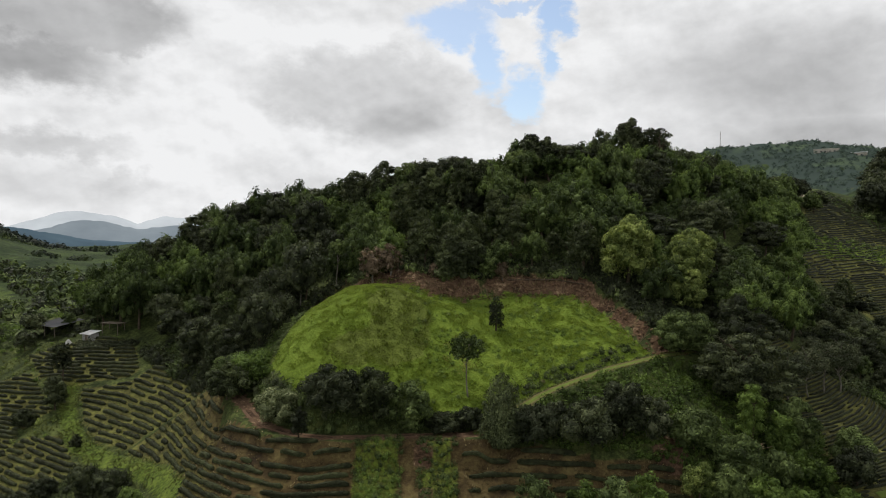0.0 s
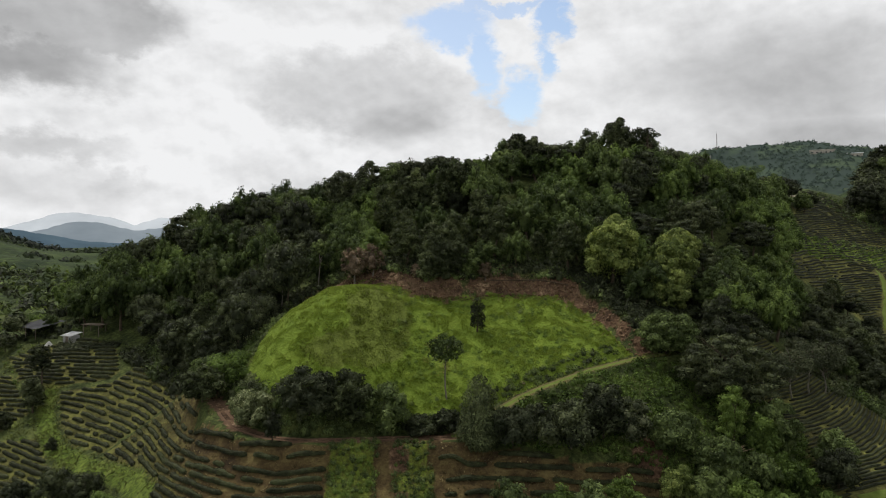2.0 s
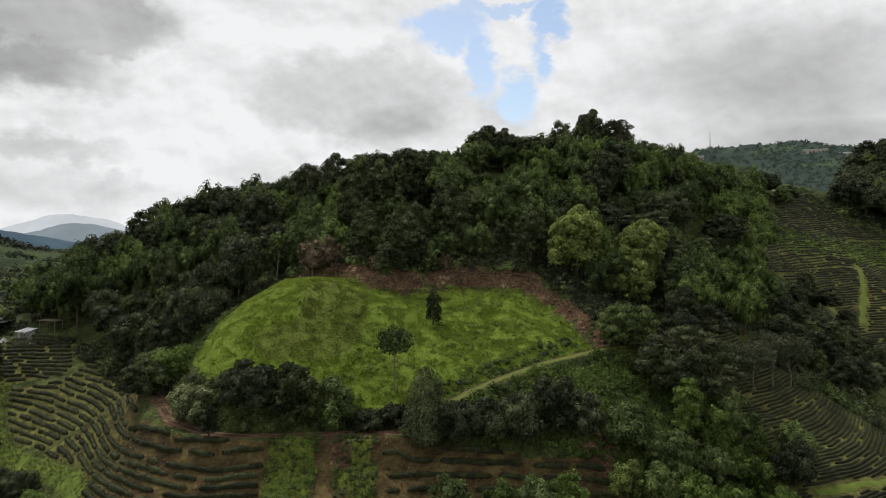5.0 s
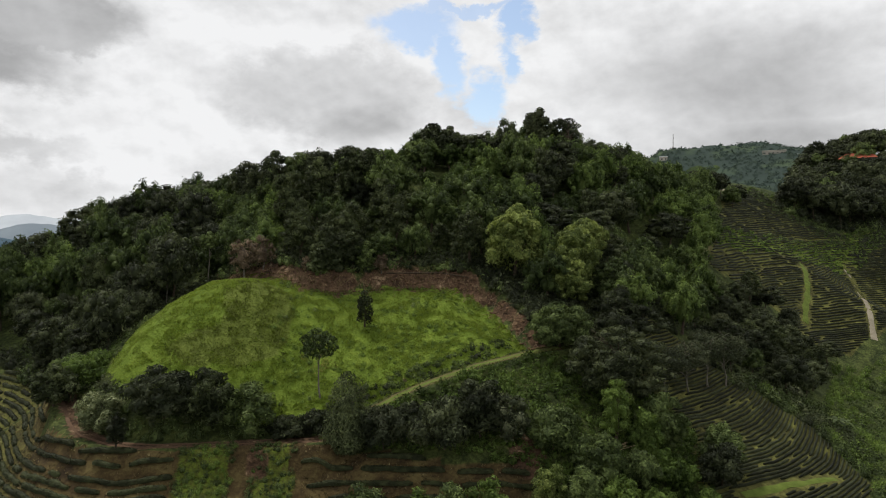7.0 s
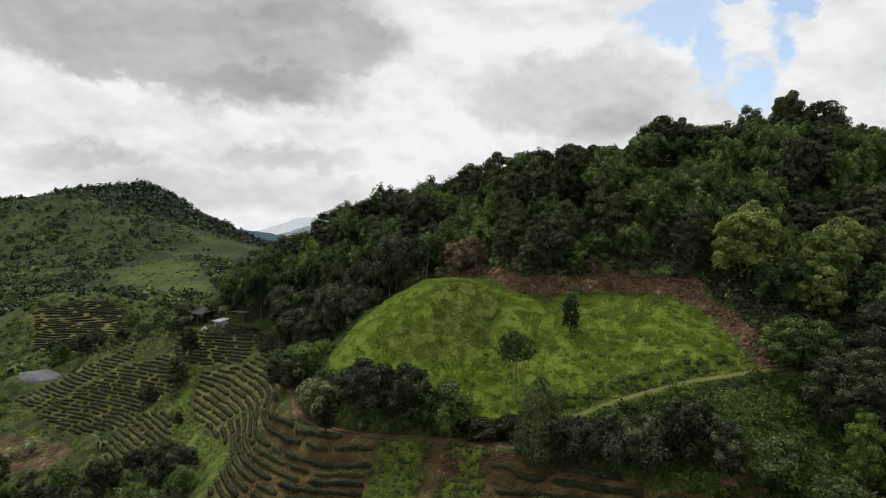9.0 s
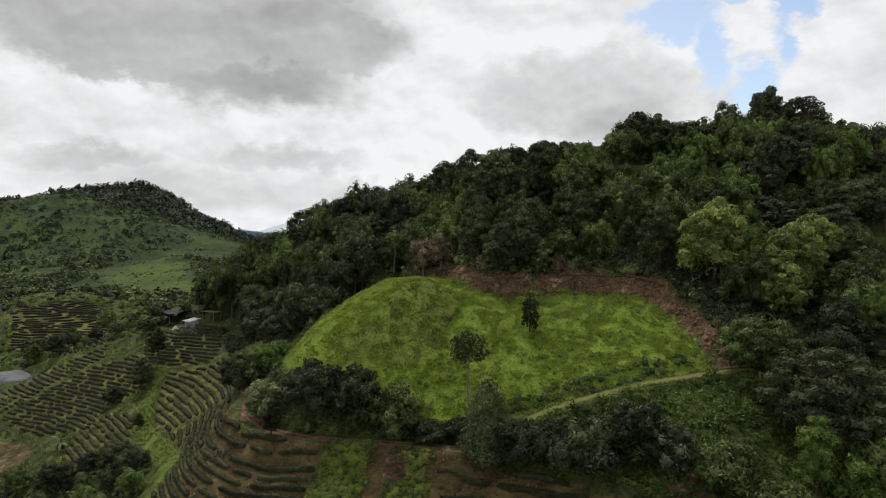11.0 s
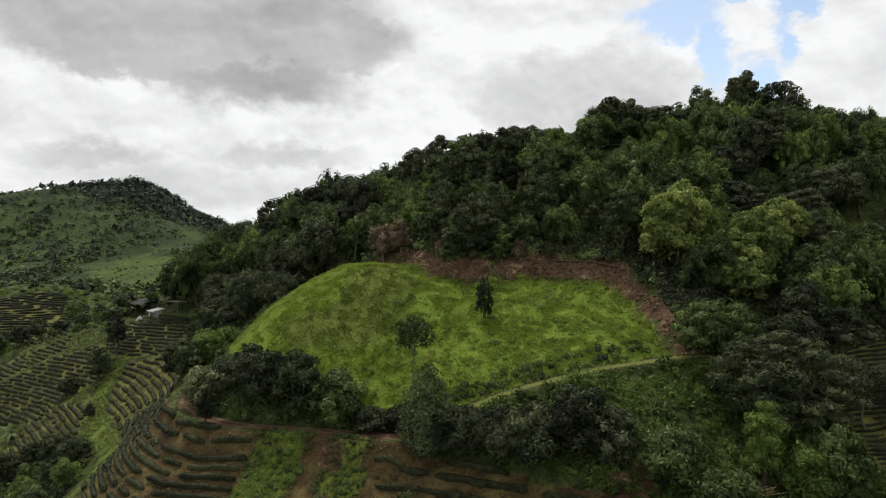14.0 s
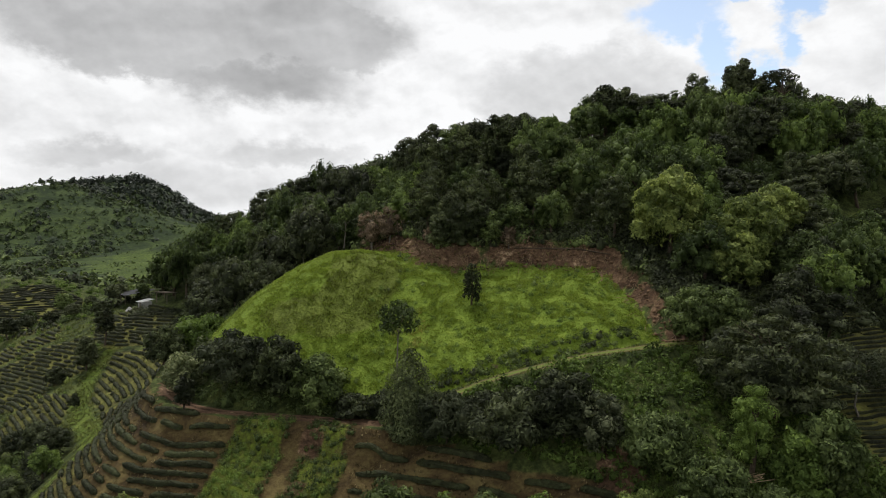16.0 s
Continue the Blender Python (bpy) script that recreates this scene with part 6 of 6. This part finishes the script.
def hut():
    root = stand(tagged(new("farm_hut"), "small white hut with a pale tin roof above the tea", "hut"), -71.0, 136.5, radians(-25), 0.95, 0.0, 0.72)
    block("wall", WHITE_PAINT, root, -1.3, -1.0, -0.4, 1.3, 1.0, 2.0, label="weathered white wall")
    block("door", TIMBER, root, -0.4, -1.06, -0.1, 0.4, -0.98, 1.75)
    block("window", NET, root, 0.65, -1.05, 0.8, 1.1, -0.98, 1.4)
    bm = bmesh.new()
    for k in range(13):
        x = -1.7 + k * 0.283
        for y, z in ((-1.5, 1.95), (1.4, 2.75)):
            bm.verts.new((x, y, z + (0.03 if k % 2 else 0)))
    bm.verts.ensure_lookup_table()
    for k in range(12):
        bm.faces.new([bm.verts[2 * k], bm.verts[2 * k + 2], bm.verts[2 * k + 3], bm.verts[2 * k + 1]])
    bmesh.ops.solidify(bm, geom=bm.faces[:], thickness=0.04)
    part("roof", bm, TIN_ROOF, root, "pale corrugated tin roof")
    shelter = stand(tagged(new("open_shelter"), "low open shelter with a flat brown roof", "shelter"), -67.2, 138.2, radians(-20), 1.0, 0.0)
    for x in (-2.0, 2.0):
        for y in (-0.9, 0.9):
            block("post", TIMBER, shelter, x - 0.06, y - 0.06, -0.6, x + 0.06, y + 0.06, 1.7, bevel=0.01)
    block("roof", TIMBER, shelter, -2.4, -1.2, 1.7, 2.4, 1.2, 1.82)
    tank = stand(tagged(new("white_tarp"), "small pale tarp lying beside the hut", "tarp"), -76.2, 137.8, 0.3, 1.0, 0.0)
    bm = bmesh.new()
    bmesh.ops.create_cone(bm, cap_ends=True, segments=7, radius1=0.9, radius2=0.15, depth=0.9)
    bmesh.ops.translate(bm, verts=bm.verts, vec=(0, 0, 0.4))
    part("sheet", bm, WHITE_PAINT, tank)


hut()


def shade_net():
    root = tagged(new("shade_net_house"), "dark shade-net roof on posts beside the farm", "shelter")
    stand(root, -83.5, 147.5, radians(-35), 1.0, 0.0)
    n, verts = 9, []
    for j in range(n):
        for i in range(n):
            x, y = -4.5 + i * 9 / (n - 1), -3.2 + j * 6.4 / (n - 1)
            verts.append((x, y, 2.1 + 0.18 * y - 0.12 * math.sin(i * math.pi / 2) ** 2 - 0.1 * math.sin(j * 1.57) ** 2))
    new("net", net("net", np.array(verts), grid_faces(n, n), NET, True)).parent = root
    for x in (-4.4, 0, 4.4):
        for y in (-3.1, 3.1):
            block("post", TIMBER, root, x - 0.05, y - 0.05, -0.8, x + 0.05, y + 0.05, 2.1 + 0.18 * y, bevel=0.01)


shade_net()


def pond():
    root = stand(tagged(new("lined_pond"), "grey plastic-lined pond with a raised rim", "pond"), -116, 131.0, radians(-28), 1.0, 0.15)
    n, m, verts = 18, 8, []
    for j in range(m + 1):
        s = j / m
        for i in range(n):
            a = 2 * math.pi * i / n
            sq = 1 / max(abs(math.cos(a)), abs(math.sin(a))) ** 0.92
            r = 6.2 * sq * (1 - 0.75 * s)
            verts.append((r * math.cos(a), r * 0.62 * math.sin(a), -0.3 if j == 0 else 0.95 - 0.62 * min(1, (s - 1 / m) * 3.0)))
    faces = [(j * n + i, j * n + (i + 1) % n, (j + 1) * n + (i + 1) % n, (j + 1) * n + i) for j in range(m) for i in range(n)]
    new("liner", net("liner", np.array(verts), np.array(faces), LINER, True)).parent = root
    bm = bmesh.new()
    bmesh.ops.create_cone(bm, cap_ends=True, segments=14, radius1=2.4, radius2=2.4, depth=0.06)
    bmesh.ops.scale(bm, verts=bm.verts, vec=(1.0, 0.62, 1.0))
    bmesh.ops.translate(bm, verts=bm.verts, vec=(0, 0, 0.36))
    part("floor_sheet", bm, LINER, root)


pond()


def banana(seed, x, y, size=1.0, label="banana plant with broad arching leaves"):
    rng = random.Random(seed)
    root = stand(tagged(new("banana_plant"), label, "plant", "banana plants"), x, y, rng.uniform(0, 6), size, 0.1)
    v, f = tube([(0, 0, 0), (0.03, 0, 0.8), (0, 0.02, 1.7)], [0.14, 0.11, 0.07], 7)
    new("stem", net("stem", np.array(v), np.array(f), BANANA, True)).parent = root
    for k in range(8):
        a, rise = 2.4 * k + rng.uniform(-0.3, 0.3), rng.uniform(0.5, 1.5)
        verts = []
        for i in range(6):
            s = i / 5
            out, h = 1.7 * s, 1.6 + rise * s - 1.5 * s * s * (1.7 - rise * 0.6)
            w = 0.3 * math.sin(math.pi * min(0.97, s * 0.9 + 0.08))
            for t in (-1, 0, 1):
                verts.append((out * math.cos(a) - t * w * math.sin(a), out * math.sin(a) + t * w * math.cos(a), h - 0.08 * abs(t)))
        new("leaf", net("leaf", np.array(verts), grid_faces(3, 6), BANANA, True)).parent = root


for k, (x, y, s) in enumerate([(-87.5, 104.0, 1.15), (-90.5, 102.5, 0.9), (-81, 98.3, 0.95), (-72.5, 104.0, 1.1), (-70.8, 103.0, 0.8), (-88.0, 145.5, 1.2), (-91.5, 147.0, 1.1), (80.0, 107.0, 1.1), (82.5, 109.0, 1.0), (37.5, 109.5, 1.0)]):
    banana(500 + k, x, y, s)


def bare_tree(seed, x, y, tall, label):
    root = stand(tagged(new("leafless_tree"), label, "tree"), x, y, seed, 1.0, 0.1)
    new("trunk", trunk_mesh("trunk", tall, 0.10, seed, BARK_PALE, 22, 0.05, 2.2, 0.3)).parent = root
    v, f = crown_shape(seed, 5.4, tall * 0.75, 14, 3000, 0.19, 0.34, 0, 0.3, core=0.25)
    top = new("crown", foliage_mesh("crown", v, f, LEAF_GREY))
    top.parent, top.location = root, (0, 0, tall * 0.75)


bare_tree(601, 61.4, 104.6, 7.5, "pale-trunked nearly leafless tree beside the tea")
bare_tree(602, 57.6, 102.2, 7.0, "grey thin-leaved tree beside the tea")
bare_tree(603, 53.4, 99.0, 6.5, "grey half-leafless tree beside the tea")
bare_tree(604, 49.5, 97.0, 6.0, "grey half-leafless tree below the grove")


def fallen_culms():
    root = stand(tagged(new("fallen_bamboo"), "heap of dry fallen bamboo culms on the slope", "bamboo"), 37.6, 83.0, 0.0, 1.0, 0.0)
    rng = random.Random(8)
    for k in range(9):
        a, y = rng.uniform(0.3, 0.8), rng.uniform(-1.0, 1.0)
        l = rng.uniform(2.5, 5.0)
        v, f = tube([(-l / 2, y, 0.6), (0, y + 0.1, 1.2 + 0.4 * a), (l / 2, y + rng.uniform(-0.4, 0.4), 1.6 + l * 0.3 * a)], [0.045, 0.04, 0.025], 5)
        new("culm", net("culm", np.array(v), np.array(f), STRAW, True)).parent = root


fallen_culms()


def red_roof_house():
    root = stand(tagged(new("hill_house"), "house with a red tiled roof among the trees", "house"), 200.5, 277.0, radians(-35), 1.0, 0.5)
    block("wall", WHITE_PAINT, root, -6, -4, 0, 6, 4, 6.2)
    for x in (-4.0, -1.3, 1.3, 4.0):
        block("window", NET, root, x - 0.6, -4.06, 3.4, x + 0.6, -3.98, 4.8, bevel=0)
    bm = bmesh.new()
    v = [bm.verts.new(c) for c in ((-7, -5, 6.0), (7, -5, 6.0), (7, 5, 6.0), (-7, 5, 6.0), (-4.2, 0, 8.6), (4.2, 0, 8.6))]
    for f in ((0, 1, 5, 4), (1, 2, 5), (2, 3, 4, 5), (3, 0, 4), (3, 2, 1, 0)):
        bm.faces.new([v[i] for i in f])
    part("roof", bm, RED_ROOF, root, "hipped red tiled roof")


red_roof_house()


def far_building(x, y, turn, length, high, label, roof):
    root = stand(tagged(new("distant_building"), label, "building"), x, y, turn, 1.0, 1.0)
    block("wall", CONCRETE, root, -length / 2, -5, 0, length / 2, 5, high + 2, bevel=0)
    block("roof", roof, root, -length / 2 - 1, -6, high + 2, length / 2 + 1, 6, high + 3.6, bevel=0.4)
    for k in range(int(length / 9)):
        cx = -length / 2 + 5 + k * 9
        block("window", NET, root, cx - 1.6, -5.2, high * 0.35, cx + 1.6, -4.9, high * 0.8, bevel=0)


far_building(872, 1545, radians(-25), 50, 6, "long pale building on the far hill", CONCRETE)
far_building(655, 1665, radians(-15), 18, 7, "pale building on the far hillside", TIN_ROOF)
far_building(928, 1518, radians(-25), 34, 5, "pale roofed building on the far ridge", TIN_ROOF)


def mast():
    root = stand(tagged(new("radio_mast"), "thin lattice radio mast on the far ridge", "mast"), 690, 1690, 0, 1.0, 0.5)
    for dx, dy in ((-1, -1), (1, -1), (0, 1)):
        v, f = tube([(dx * 1.4, dy * 1.4, 0), (dx * 0.4, dy * 0.4, 42)], [0.35, 0.25], 4)
        new("leg", net("leg", np.array(v), np.array(f), TIMBER)).parent = root
    for k in range(6):
        h = 5 + k * 7
        s = 1.4 - k * 0.16
        v, f = tube([(-s, -s, h), (s, -s, h + 3), (0, s, h + 5), (-s, -s, h + 7)], [0.18] * 4, 4)
        new("brace", net("brace", np.array(v), np.array(f), TIMBER)).parent = root


mast()
